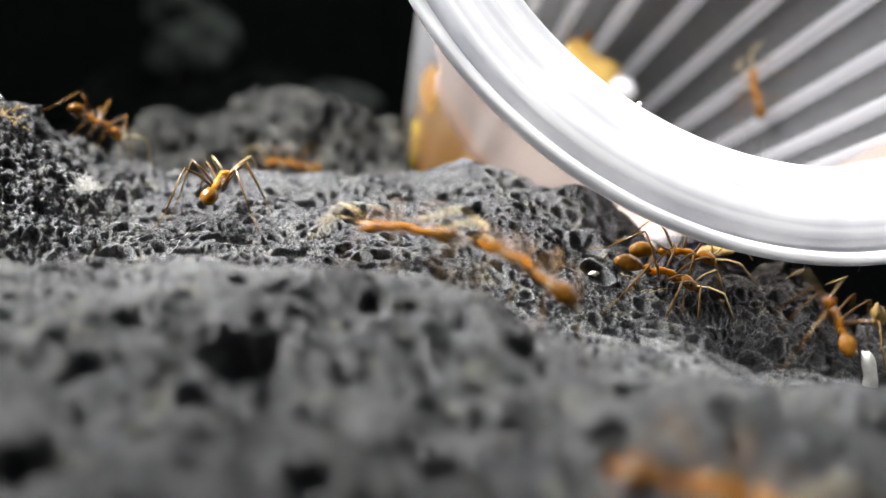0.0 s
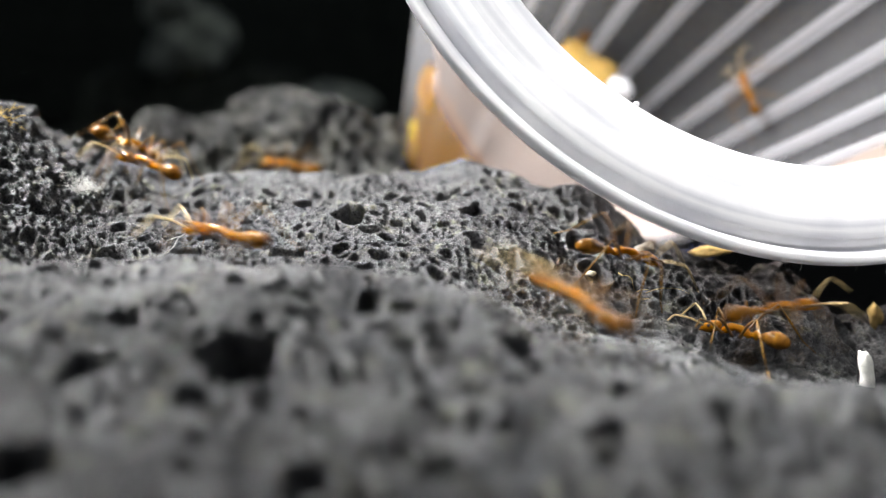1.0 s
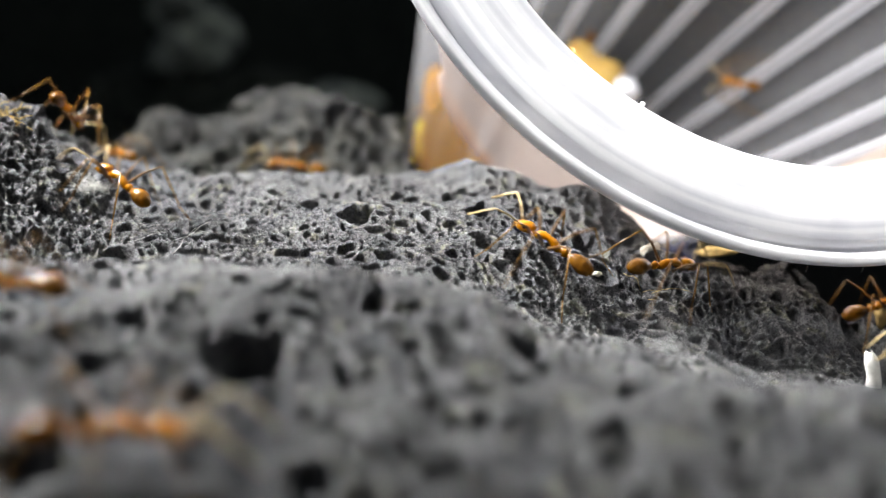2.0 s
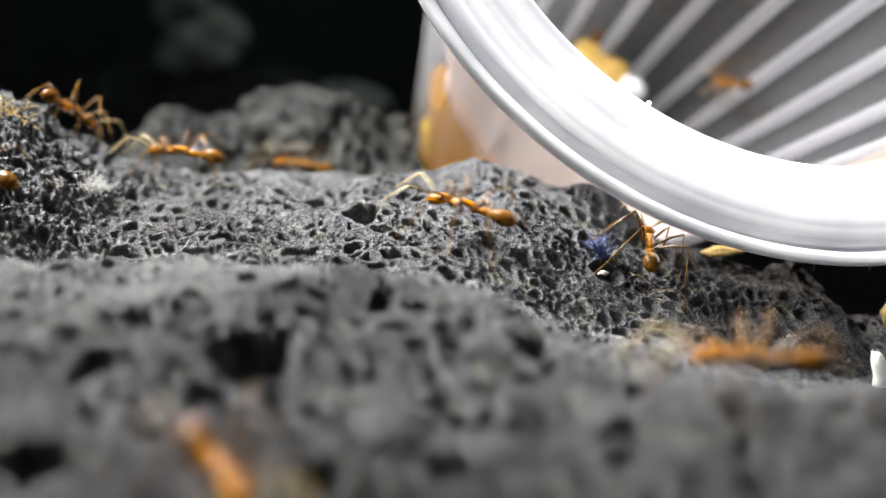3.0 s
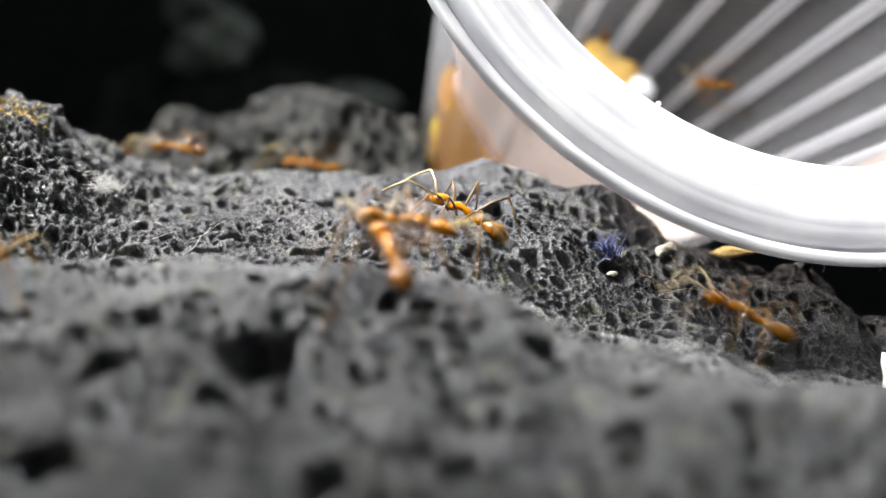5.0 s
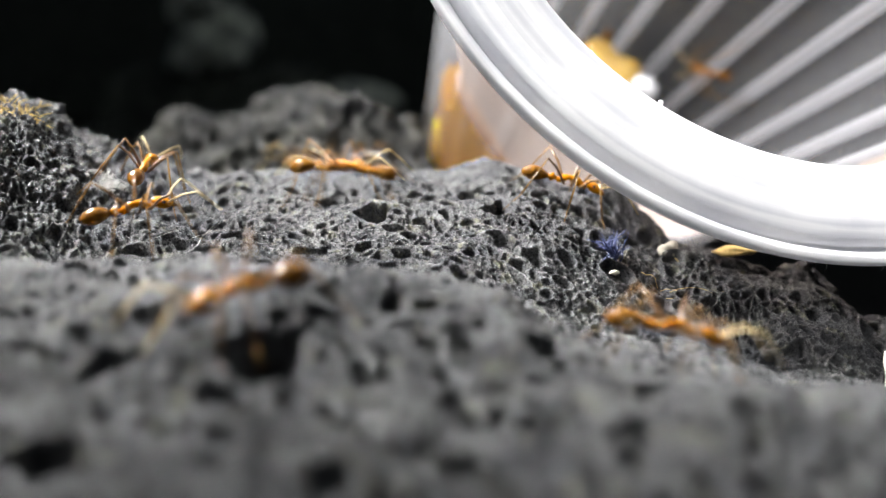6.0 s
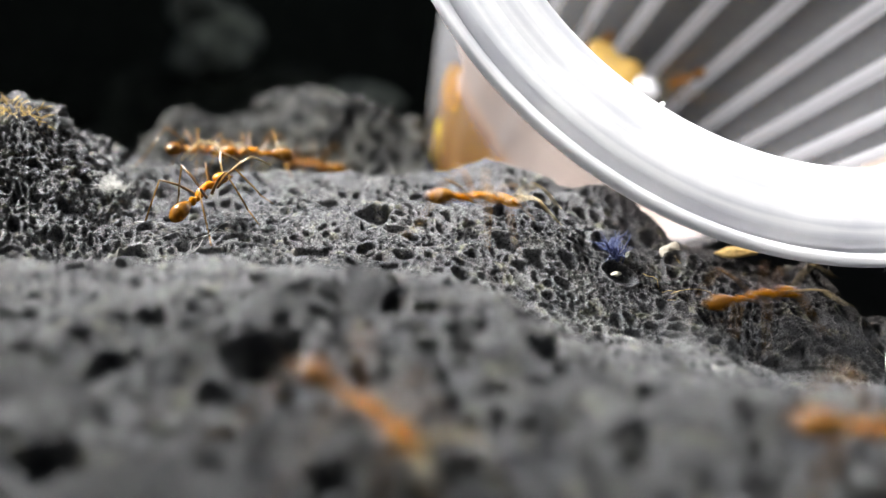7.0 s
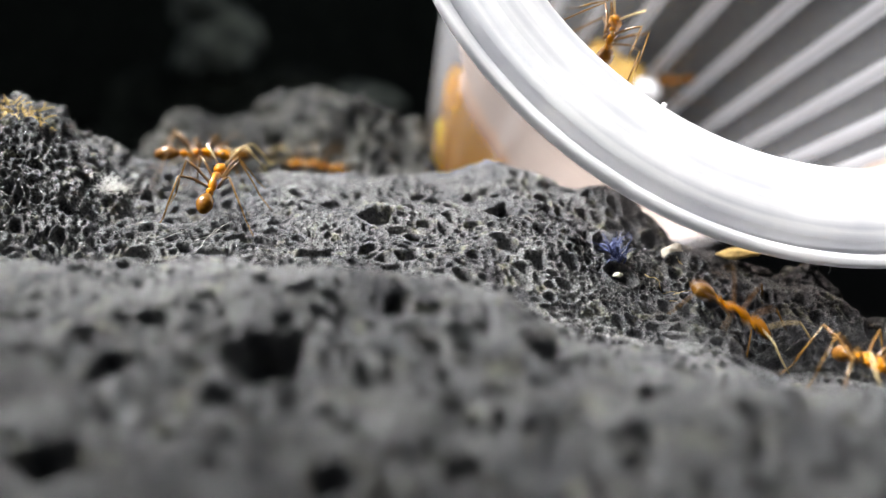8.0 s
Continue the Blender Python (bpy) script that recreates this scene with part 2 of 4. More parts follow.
def lattice(x, y, seed):
    g = lattice_table(seed)
    xi, yi = np.floor(x).astype(int), np.floor(y).astype(int)
    fx, fy = x - xi, y - yi
    fx, fy = fx * fx * (3 - 2 * fx), fy * fy * (3 - 2 * fy)
    a, b = g[xi % 256, yi % 256], g[(xi + 1) % 256, yi % 256]
    c, d = g[xi % 256, (yi + 1) % 256], g[(xi + 1) % 256, (yi + 1) % 256]
    return (a * (1 - fx) + b * fx) * (1 - fy) + (c * (1 - fx) + d * fx) * fy - 0.5


def cells(x, y, size, seed):
    """Scattered cells: distance to the nearest and the second nearest middle in cell sizes, and two random numbers of the cell."""
    r = np.random.RandomState(seed)
    jx, jy, ra, rb = r.rand(4, 251, 251).astype(np.float32)
    u, v = (x / size).astype(np.float32), (y / size).astype(np.float32)
    iu, iv = np.floor(u).astype(np.int32), np.floor(v).astype(np.int32)
    f1, f2 = np.full(u.shape, 9.0, np.float32), np.full(u.shape, 9.0, np.float32)
    a, b = np.zeros_like(u), np.zeros_like(u)
    for du in (-1, 0, 1):
        for dv in (-1, 0, 1):
            cu, cv = iu + du, iv + dv
            k = (cu % 251, cv % 251)
            d = np.hypot(cu + 0.1 + 0.8 * jx[k] - u, cv + 0.1 + 0.8 * jy[k] - v)
            closer = d < f1
            f2 = np.where(closer, f1, np.minimum(f2, d))
            f1 = np.where(closer, d, f1)
            a, b = np.where(closer, ra[k], a), np.where(closer, rb[k], b)
    return f1, f2, a, b


def smooth(u):
    u = np.clip(u, 0, 1)
    return u * u * (3 - 2 * u)


def pitted(x, y, seed, kinds, great=()):
    """Relief of the vesicular skin: uneven ground with burst gas bubbles of several sizes, webs of rock between them. x, y: grids in millimetres.
    kinds: rows of (cell size, share of cells that burst, depth in cell sizes)."""
    z = 0.9 * lattice(x / 7, y / 7, seed) + 1.05 * lattice(x / 2.6, y / 2.6, seed + 1) + 0.46 * lattice(x / 1.1, y / 1.1, seed + 2)
    z += 0.09 * lattice(x / 0.42, y / 0.42, seed + 3) + 0.018 * lattice(x / 0.17, y / 0.17, seed + 4)
    wx = x + 0.42 * lattice(x / 1.3, y / 1.3, seed + 5) + 0.14 * lattice(x / 0.4, y / 0.4, seed + 6) + 0.04 * lattice(x / 0.16, y / 0.16, seed + 12)
    wy = y + 0.42 * lattice(x / 1.3, y / 1.3, seed + 7) + 0.14 * lattice(x / 0.4, y / 0.4, seed + 8) + 0.04 * lattice(x / 0.16, y / 0.16, seed + 13)
    dense = lattice(x / 4.3, y / 4.3, seed + 9) + 0.6 * lattice(x / 1.9, y / 1.9, seed + 10) + 0.4 * np.clip((x - 6) / 4, 0, 1)
    hole, free = np.zeros_like(z), np.full_like(z, 9.0)
    for q, (px, py, pr) in enumerate(great):
        j0, j1 = np.searchsorted(y[:, 0], [py - 2 * pr - 0.5, py + 2 * pr + 0.5])
        ux, uy = wx[j0:j1] - px, wy[j0:j1] - py
        k = np.arctan2(uy, ux)
        d = np.hypot(ux / 1.1, uy) / pr * (1 + 0.16 * np.sin(3 * k + q * 2.1) + 0.08 * np.sin(5 * k + q)) + 0.5 * lattice(x[j0:j1] / 0.5, y[j0:j1] / 0.5, 61) + 0.3 * lattice(x[j0:j1] / 0.2, y[j0:j1] / 0.2, 62)
        hole[j0:j1] = np.maximum(hole[j0:j1], 1.3 * pr * smooth((1.05 - d) / 0.25))
        free[j0:j1] = np.minimum(free[j0:j1], (d - 1.05) * pr)
    for n, (size, share, depth) in enumerate(kinds):
        f1, f2, ra, rb = cells(wx, wy, size, seed + 20 + n)
        d = np.minimum((f2 - f1) - 0.12 - 0.10 * rb, 1.5 * (0.31 + 0.28 * ra - f1))
        d = np.minimum(d, free / size - 0.14)
        burst = rb * 0.999 + 0.001 < share * np.clip(1 + 1.4 * dense, 0.25, 1.5)
        cut = depth * size * (0.55 + 0.6 * ra) * smooth(d / 0.11)
        z += np.where(burst, 0.035 * size * np.exp(-(d / 0.07) ** 2), 0)
        hole = np.where(burst, np.maximum(hole, cut), hole)
        free = np.where(burst, np.minimum(free, -d * size / 1.5), free)
    return z + 0.12 - hole


def grid_mesh(name, x, y, z, mat, floor=None):
    rows, cols = x.shape
    mesh = bpy.data.meshes.new(name)
    co = np.stack([x, y, z], -1).reshape(-1, 3) * MM
    idx = np.arange(rows * cols).reshape(rows, cols)
    quads = np.stack([idx[:-1, :-1], idx[:-1, 1:], idx[1:, 1:], idx[1:, :-1]], -1).reshape(-1, 4)
    if floor is not None:
        quads = quads[co[quads, 2].max(1) > floor * MM]
    mesh.vertices.add(len(co))
    mesh.vertices.foreach_set("co", co.ravel())
    mesh.loops.add(quads.size)
    mesh.loops.foreach_set("vertex_index", quads.ravel())
    mesh.polygons.add(len(quads))
    mesh.polygons.foreach_set("loop_start", np.arange(0, quads.size, 4))
    mesh.polygons.foreach_set("loop_total", np.full(len(quads), 4))
    mesh.update()
    mesh.validate()
    mesh.shade_smooth()
    mesh.materials.append(mat)
    return new(name, mesh)


# ---------------------------------------------------------------- the rock
def along_normal(fn, x, y, relief):
    """Points of a form, pushed out along its own normal."""
    e = 0.25
    gx, gy = (fn(x + e, y) - fn(x - e, y)) / (2 * e), (fn(x, y + e) - fn(x, y - e)) / (2 * e)
    gx, gy = np.clip(gx, -2, 2), np.clip(gy, -2, 2)
    k = 1 / np.sqrt(1 + gx * gx + gy * gy)
    return x - gx * k * relief, y - gy * k * relief, fn(x, y) + k * relief


# the largest burst bubbles: x, y, radius in millimetres
GREAT_HOLES = [(-9.4, 31.3, 0.86), (-5.2, 31.5, 1.26), (-7.2, 33.1, 0.74), (-9.5, 34.7, 0.87), (-10.9, 32.9, 0.49), (-8.3, 32.5, 0.49), (-4.8, 33.2, 0.37), (-12.4, 32.2, 0.4), (-1.9, 30.1, 0.53), (0.1, 30.1, 0.41), (1.4, 29.7, 0.52), (1.5, 28.1, 0.39), (0.7, 26.0, 0.97), (-9.4, 26.0, 0.91), (-2.8, 25.2, 0.69), (-1.9, 27.5, 0.31), (-0.4, 34.4, 0.43), (-1.2, 33.5, 0.5), (2.8, 31.1, 0.39), (2.7, 33.1, 0.74), (6.6, 44.5, 0.78), (-3.0, 32.2, 0.36), (-13.5, 35.5, 0.71), (7.5, 25.6, 0.7), (4.7, 27.0, 0.68), (-6.8, 27.7, 0.62), (6.6, 43.5, 1.2), (2.7, 52.2, 0.72), (-3.0, 51.1, 0.64), (2.8, 49.1, 0.55), (3.9, 48.6, 0.49), (-9.9, 47.7, 0.6), (1.4, 54.8, 0.62)]


def lava_ground():
    ys = np.interp(np.linspace(0, 1, 1260), [0, 0.06, 0.34, 0.90, 1.0], [9.5, 22, 40, 62, 97])
    u = np.linspace(-1, 1, 1070)
    y = np.repeat(ys[:, None], len(u), 1)
    x = u[None, :] * (0.41 * y + 2.2)
    relief = pitted(x, y, 11, [(2.3, 0.10, 0.42), (0.95, 0.48, 0.65), (0.47, 1.20, 0.75), (0.26, 1.30, 0.75), (0.15, 0.90, 0.6)], GREAT_HOLES)
    rough = np.clip((-12.5 - x) / 2, 0, 1) * np.clip((y - 43) / 3, 0, 1)
    relief = relief + rough * (0.55 * np.abs(lattice(x / 0.5, y / 0.5, 41)) + 0.3 * lattice(x / 0.2, y / 0.2, 42) + 0.6 * lattice(x / 1.3, y / 1.3, 43))
    px, py, pz = along_normal(form, x, y, relief)
    pz = np.minimum(pz, cup_under(px, py) - 0.05)
    ob = grid_mesh("lava_rock", px, py, pz, ROCK, -16)
    return tagged(ob, "dark grey porous lava rock full of burst gas bubbles", "rock", kind="structure")


def back_mound():
    ys = np.linspace(66, 104, 380)
    y = np.repeat(ys[:, None], 560, 1)
    x = np.repeat(np.linspace(-38, 16, 560)[None, :], len(ys), 0)
    relief = 1.2 * lattice(x / 4, y / 4, 91) + 1.0 * lattice(x / 1.7, y / 1.7, 92) + 0.6 * lattice(x / 0.8, y / 0.8, 93) + 1.2 * pitted(x, y, 57, [(2.4, 0.15, 0.30), (1.3, 0.6, 0.5), (0.7, 0.9, 0.6)])
    x, y, z = along_normal(mound_form, x, y, relief)
    z = np.minimum(z, cup_under(x, y) - 0.05)
    ob = grid_mesh("lava_mound", x, y, z, OLD_ROCK)
    return tagged(ob, "rounded grey lava stone behind the ledge", "rock")


def boulder(name, centre, size, seed, mat, label):
    bm = bmesh.new()
    bmesh.ops.create_icosphere(bm, subdivisions=4, radius=1)
    noise.seed_set(seed)
    for v in bm.verts:
        n = v.co.normalized()
        f = 1 + 0.35 * noise.noise(n * 1.3 + Vector((seed, 0, 0))) + 0.14 * noise.noise(n * 4) + 0.05 * noise.noise(n * 11)
        v.co = Vector((n.x * size[0], n.y * size[1], n.z * size[2])) * f * MM
    mesh = bpy.data.meshes.new(name)
    bm.to_mesh(mesh)
    bm.free()
    mesh.shade_smooth()
    mesh.materials.append(mat)
    ob = new(name, mesh)
    ob.matrix_world = pose(*(Vector(centre) * MM))
    return tagged(ob, label, "rock")


lava_ground()
back_mound()
PALE_ROCK = rock_material("pale_lichen_rock", (0.40, 0.44, 0.40), (0.68, 0.74, 0.67), (0.66, 0.74, 0.62))
boulder("boulder", (-260, 720, -60), (420, 140, 260), 3, FAR_ROCK, "large dark boulder in the night behind the ledge")
boulder("boulder", (340, 780, -90), (400, 160, 280), 4, FAR_ROCK, "large dark boulder in the night behind the ledge")
boulder("boulder", (-37, 196, -12), (30, 12, 19), 12, FAR_ROCK, "dark lava boulder with a heap of pale stones on it")
HEAP = random.Random(8)
for layer_ in range(5):
    for _ in range(8 - layer_):
        r_ = 1.7 + 1.5 * HEAP.random()
        boulder("stone", (-37 + HEAP.gauss(0, 5.4 - 0.8 * layer_) - 0.6 * layer_, 190 + HEAP.gauss(0, 3), 8.5 + 2.6 * layer_ + HEAP.gauss(0, 0.5)), (r_, r_, r_ * 1.1), 5 + _ + 9 * layer_, PALE_ROCK, "pale grey-green lichen-covered stone")
boulder("stone", (-13, 180, 1.6), (6, 5, 2.6), 6, PALE_ROCK, "small pale grey-green stone")


def night_ground():
    n = 60
    t = np.linspace(-1, 1, n)
    x, y = np.meshgrid(t * np.abs(t) * 30000, t * np.abs(t) * 30000)
    z = -22 - 10 * lattice(x / 300, y / 300, 5) - np.clip(np.hypot(x, y) / 300, 0, 30)
    # ground in the near-black colour that stands for shade
    ob = grid_mesh("ground", x, y, z, SHADED_GROUND)
    return tagged(ob, "rough stony ground, coloured near black for the shade of night", "ground", kind="structure")


night_ground()


# ---------------------------------------------------------------- parts
def link(name, bm, mat, parent=None, label=""):
    mesh = bpy.data.meshes.new(name)
    bm.to_mesh(mesh)
    bm.free()
    mesh.shade_smooth()
    mesh.materials.append(mat)
    ob = new(name, mesh)
    ob.parent = parent
    if label:
        ob["label"] = label
    return ob


def tube(bm, points, radii, sides=8):
    """A tapered round rod along points (millimetres)."""
    pts = [Vector(p) * MM for p in points]
    rings = []
    for i, p in enumerate(pts):
        d = (pts[min(i + 1, len(pts) - 1)] - pts[max(i - 1, 0)]).normalized()
        a = d.orthogonal().normalized() if not rings else (last - d * last.dot(d)).normalized()
        last, b = a, d.cross(a)
        rings.append([bm.verts.new(p + (a * math.cos(k) + b * math.sin(k)) * radii[i] * MM) for k in [6.28318 * j / sides for j in range(sides)]])
    for r, s in zip(rings, rings[1:]):
        for j in range(sides):
            bm.faces.new((r[j], r[(j + 1) % sides], s[(j + 1) % sides], s[j]))
    bm.faces.new(rings[0][::-1])
    bm.faces.new(rings[-1])


def blob(bm, profile, sides=16, squash=1.0, lift=None):
    """A body of revolution along x from rows of (x, radius), in millimetres; lift moves its middle line."""
    rings = []
    for x, r in profile:
        dz = lift(x) if lift else 0
        rings.append([bm.verts.new(Vector((x, r * math.cos(k), dz + squash * r * math.sin(k))) * MM) for k in [6.28318 * j / sides for j in range(sides)]])
    for r, s in zip(rings, rings[1:]):
        for j in range(sides):
            bm.faces.new((r[j], s[j], s[(j + 1) % sides], r[(j + 1) % sides]))
    bm.faces.new(rings[0])
    bm.faces.new(rings[-1][::-1])


# ---------------------------------------------------------------- the cup
def frame_of(c, a):
    """Axes of the cup: z from mouth to base."""
    z = Vector(a)
    x = Vector((0, 0, 1)).cross(z).normalized()
    y = z.cross(x)
    m = Matrix((x, y, z)).transposed().to_4x4()
    m.translation = Vector(c) * MM
    return m


def lathe(bm, profile, steps, flute=None):
    """A closed ring from a loop of (radius, depth)."""
    rings = []
    for j in range(steps):
        k = 2 * math.pi * j / steps
        ring = []
        for r, s in profile:
            rr = r + (flute(k, r, s) if flute else 0)
            ring.append(bm.verts.new(Vector((rr * math.cos(k), rr * math.sin(k), s)) * MM))
        rings.append(ring)
    n = len(profile)
    for a, b in zip(rings, rings[1:] + rings[:1]):
        for i in range(n):
            bm.faces.new((a[i], a[(i + 1) % n], b[(i + 1) % n], b[i]))
    return rings


CUP_M = frame_of(RIM_C, RIM_A)


def cup():
    root = new("plastic_cup")
    root.matrix_world = CUP_M
    tagged(root, "small frosted plastic cup lying on its side with syrup in it", "cup")
    bm = bmesh.new()
    lathe(bm, [(20.63, -0.03), (20.66, 0.3), (20.5, 0.7), (20.3, 0.95), (20.0, 1.0), (19.3, 0.95), (16.9, 0.95), (16.6, 1.4), (16.1, 1.4), (16.0, 0.45), (16.15, 0.1), (16.6, -0.06),
               (18.2, -0.02), (19.5, -0.06), (19.60, 0.0), (19.64, 0.80), (20.09, 0.80), (20.13, 0.0), (20.2, -0.1), (20.55, -0.1)], 240)
    link("rim", bm, PLASTIC_RIM, root, "thick white flange with a sealing groove")
    ribs = 20

    def flute(k, r, s):
        w = min(max((s - 2.5) / 1.5, 0), 1) * min(max((CUP_L - 2 - s) / 1.5, 0), 1)
        return -0.15 * w * max(0, math.cos(k * ribs)) ** 2.5

    k = (WALL_R - BASE_R) / CUP_L
    stations = [1.4, 2.0, 2.5, 3.2, 4.0, 6, 9, 12, 15, 18, 21, 24, 27, 30, 33, 35.5, 36.5, 37.3, 38, 39, 39.6]
    outer = [(WALL_R - k * s, s) for s in stations] + [(BASE_R - 0.3, 40.0), (BASE_R - 1.0, 40.2)]
    inner = [(r - 0.45, min(s, 39.5)) for r, s in outer]
    bm = bmesh.new()
    lathe(bm, outer + inner[::-1], 480, flute)
    link("wall", bm, PLASTIC_WALL, root, "milky fluted wall")
    syrup_way = CUP_M.to_3x3().inverted() @ Vector((-1.0, -0.35, -0.70))
    drowned = math.atan2(syrup_way.y, syrup_way.x)
    kinds = []
    for end in (CUP_L - 2.0, 9.0):
        bm = bmesh.new()
        spine = []
        for i in range(15):
            s = 3.0 + (end - 3.0) * i / 14
            r = WALL_R - k * s - 0.62
            w, h = 0.62 * r / WALL_R + 0.1, 0.55 * min(1, i / 1.5 + 0.2, (14 - i) / 1.5 + 0.2)
            spine.append([bm.verts.new(Vector((r - dr * h, v * w, s)) * MM) for v, dr in ((-1, 0), (-0.8, 0.6), (-0.4, 0.95), (0, 1.0), (0.4, 0.95), (0.8, 0.6), (1, 0))])
        for p, q in zip(spine, spine[1:]):
            for j in range(6):
                bm.faces.new((p[j], p[j + 1], q[j + 1], q[j]))
            bm.faces.new((p[6], p[0], q[0], q[6]))
        bm.faces.new(spine[0][::-1])
        bm.faces.new(spine[-1])
        bmesh.ops.recalc_face_normals(bm, faces=bm.faces)
        mesh = bpy.data.meshes.new("rib")
        bm.to_mesh(mesh)
        bm.free()
        mesh.shade_smooth()
        mesh.materials.append(PLASTIC_RIB)
        kinds.append(mesh)
    for j in range(ribs):
        turn = 2 * math.pi * j / ribs
        off = abs((turn - drowned + math.pi) % (2 * math.pi) - math.pi)
        strip = new("rib", kinds[1 if off < 1.25 else 0])
        strip.parent = root
        strip.matrix_basis = Matrix.Rotation(turn, 4, "Z")
    bm = bmesh.new()
    blob(bm, [(39.3, BASE_R - 1.3), (39.4, BASE_R - 1.1), (39.9, BASE_R - 1.05), (40.1, BASE_R - 1.3)], 96)
    bmesh.ops.rotate(bm, verts=bm.verts, matrix=Matrix.Rotation(math.radians(-90), 3, "Y"))
    link("base", bm, PLASTIC_WALL, root)
    return root


cup()


def syrup_pool():
    """Syrup lying in the low end of the cup, thickest where wall and base meet."""
    bm = bmesh.new()
    k = (WALL_R - BASE_R) / CUP_L
    n, steps, s0, s1 = 56, 36, 19.0, CUP_L - 0.9
    side_way = CUP_M.to_3x3().inverted() @ Vector((-1.0, -0.35, -0.70))
    mid = math.atan2(side_way.y, side_way.x)
    grids = []
    for side in (0, 1):
        rows = []
        for i in range(steps + 1):
            u = i / steps
            s = s0 + (s1 - s0) * u
            row = []
            for j in range(n + 1):
                v = 2 * j / n - 1
                a = mid + (0.12 + 1.1 * u ** 0.8) * v + 0.18 * math.sin(7 * u + 2)
                r = WALL_R - k * s - 0.92
                thick = (0.03 + 3.6 * u ** 3.0) * max(1 - v * v, 0) ** 0.5 * (1 + 0.25 * math.sin(4 * a + 0.6 * s))
                row.append(bm.verts.new(Vector(((r - side * thick) * math.cos(a), (r - side * thick) * math.sin(a), s)) * MM))
            rows.append(row)
        grids.append(rows)
    for side, rows in enumerate(grids):
        for i in range(steps):
            for j in range(n):
                q = (rows[i][j], rows[i][j + 1], rows[i + 1][j + 1], rows[i + 1][j])
                bm.faces.new(q if side else q[::-1])
    for rows_a, rows_b in ((grids[0][0], grids[1][0]), (grids[0][-1], grids[1][-1])):
        for j in range(n):
            bm.faces.new((rows_a[j], rows_a[j + 1], rows_b[j + 1], rows_b[j]))
    bmesh.ops.remove_doubles(bm, verts=bm.verts, dist=1e-7)
    bmesh.ops.recalc_face_normals(bm, faces=bm.faces)
    ob = link("syrup", bm, SYRUP)
    ob.matrix_world = CUP_M
    bm = bmesh.new()
    rows = []
    for i in range(21):
        u = i / 20
        s = 33.0 + 6.2 * u
        r = WALL_R - k * s - 0.52
        fat = 3.0 * math.sin(math.pi * min(0.03 + 0.75 * u, 0.97)) ** 0.7 + 0.05
        rows.append([bm.verts.new(Vector(((r - 0.5 * fat * (1 - math.cos(q))) * math.cos(0.02 + 0.07 * fat * math.sin(q)), (r - 0.5 * fat * (1 - math.cos(q))) * math.sin(0.02 + 0.07 * fat * math.sin(q)), s)) * MM)
                     for q in [2 * math.pi * j / 16 for j in range(16)]])
    for p, q in zip(rows, rows[1:]):
        for j in range(16):
            bm.faces.new((p[j], p[(j + 1) % 16], q[(j + 1) % 16], q[j]))
    bm.faces.new(rows[0][::-1])
    bm.faces.new(rows[-1])
    bmesh.ops.recalc_face_normals(bm, faces=bm.faces)
    link("thick_bead", bm, GLOWING_SYRUP, ob, "bead of thick syrup with its golden glow put into the colour")
    return tagged(ob, "thick amber syrup pooled in the low end of the cup", "syrup")


syrup_pool()


def syrup_smear():
    """A thin dried film of syrup on the low side of the wall."""
    bm = bmesh.new()
    k = (WALL_R - BASE_R) / CUP_L
    low = CUP_M.to_3x3().inverted() @ Vector((-0.35, -0.3, -0.95))
    mid = math.atan2(low.y, low.x)
    grids = []
    for side in (0, 1):
        rows = []
        for i in range(25):
            s = 1.5 + 19.5 * i / 24
            wide = 1.0 + 0.05 * math.sin(s * 0.9) + 0.04 * math.sin(s * 2.3 + 1)
            r = WALL_R - k * s - 0.66 - 0.10 * side
            rows.append([bm.verts.new(Vector((r * math.cos(mid + wide * v / 14), r * math.sin(mid + wide * v / 14), s)) * MM) for v in range(-14, 15)])
        grids.append(rows)
    for side, rows in enumerate(grids):
        for a, b in zip(rows, rows[1:]):
            for j in range(28):
                q = (a[j], a[j + 1], b[j + 1], b[j])
                bm.faces.new(q if side else q[::-1])
    edge = lambda g: g[0][:-1] + [row[-1] for row in g[:-1]] + g[-1][:0:-1] + [row[0] for row in g[:0:-1]]
    outer, inner = edge(grids[0]), edge(grids[1])
    for j in range(len(outer)):
        n = (j + 1) % len(outer)
        bm.faces.new((outer[j], outer[n], inner[n], inner[j]))
    bmesh.ops.recalc_face_normals(bm, faces=bm.faces)
    ob = link("syrup_smear", bm, SMEAR)
    ob.matrix_world = CUP_M
    return tagged(ob, "thin dried beige syrup film on the cup's wall", "syrup")


syrup_smear()


def jelly_lump():
    """A yellow lump of half-dried jelly that sticks to the cup's base."""
    bm = bmesh.new()
    bmesh.ops.create_icosphere(bm, subdivisions=4, radius=1)
    for v in bm.verts:
        n = v.co.copy()
        f = 1 + 0.22 * noise.noise(n * 1.7) + 0.1 * noise.noise(n * 4.1)
        v.co = Vector((n.x * 3.0, n.y * 3.6, n.z * 2.2)) * f * MM
    ob = link("jelly_lump", bm, JELLY)
    at = lens_to_world((12.4, -12.2, 87.0), True)
    ob.matrix_world = Matrix.Translation(Vector(at) * MM) @ CUP_M.to_3x3().to_4x4()
    return tagged(ob, "yellow half-dried jelly lump stuck in the cup", "jelly")


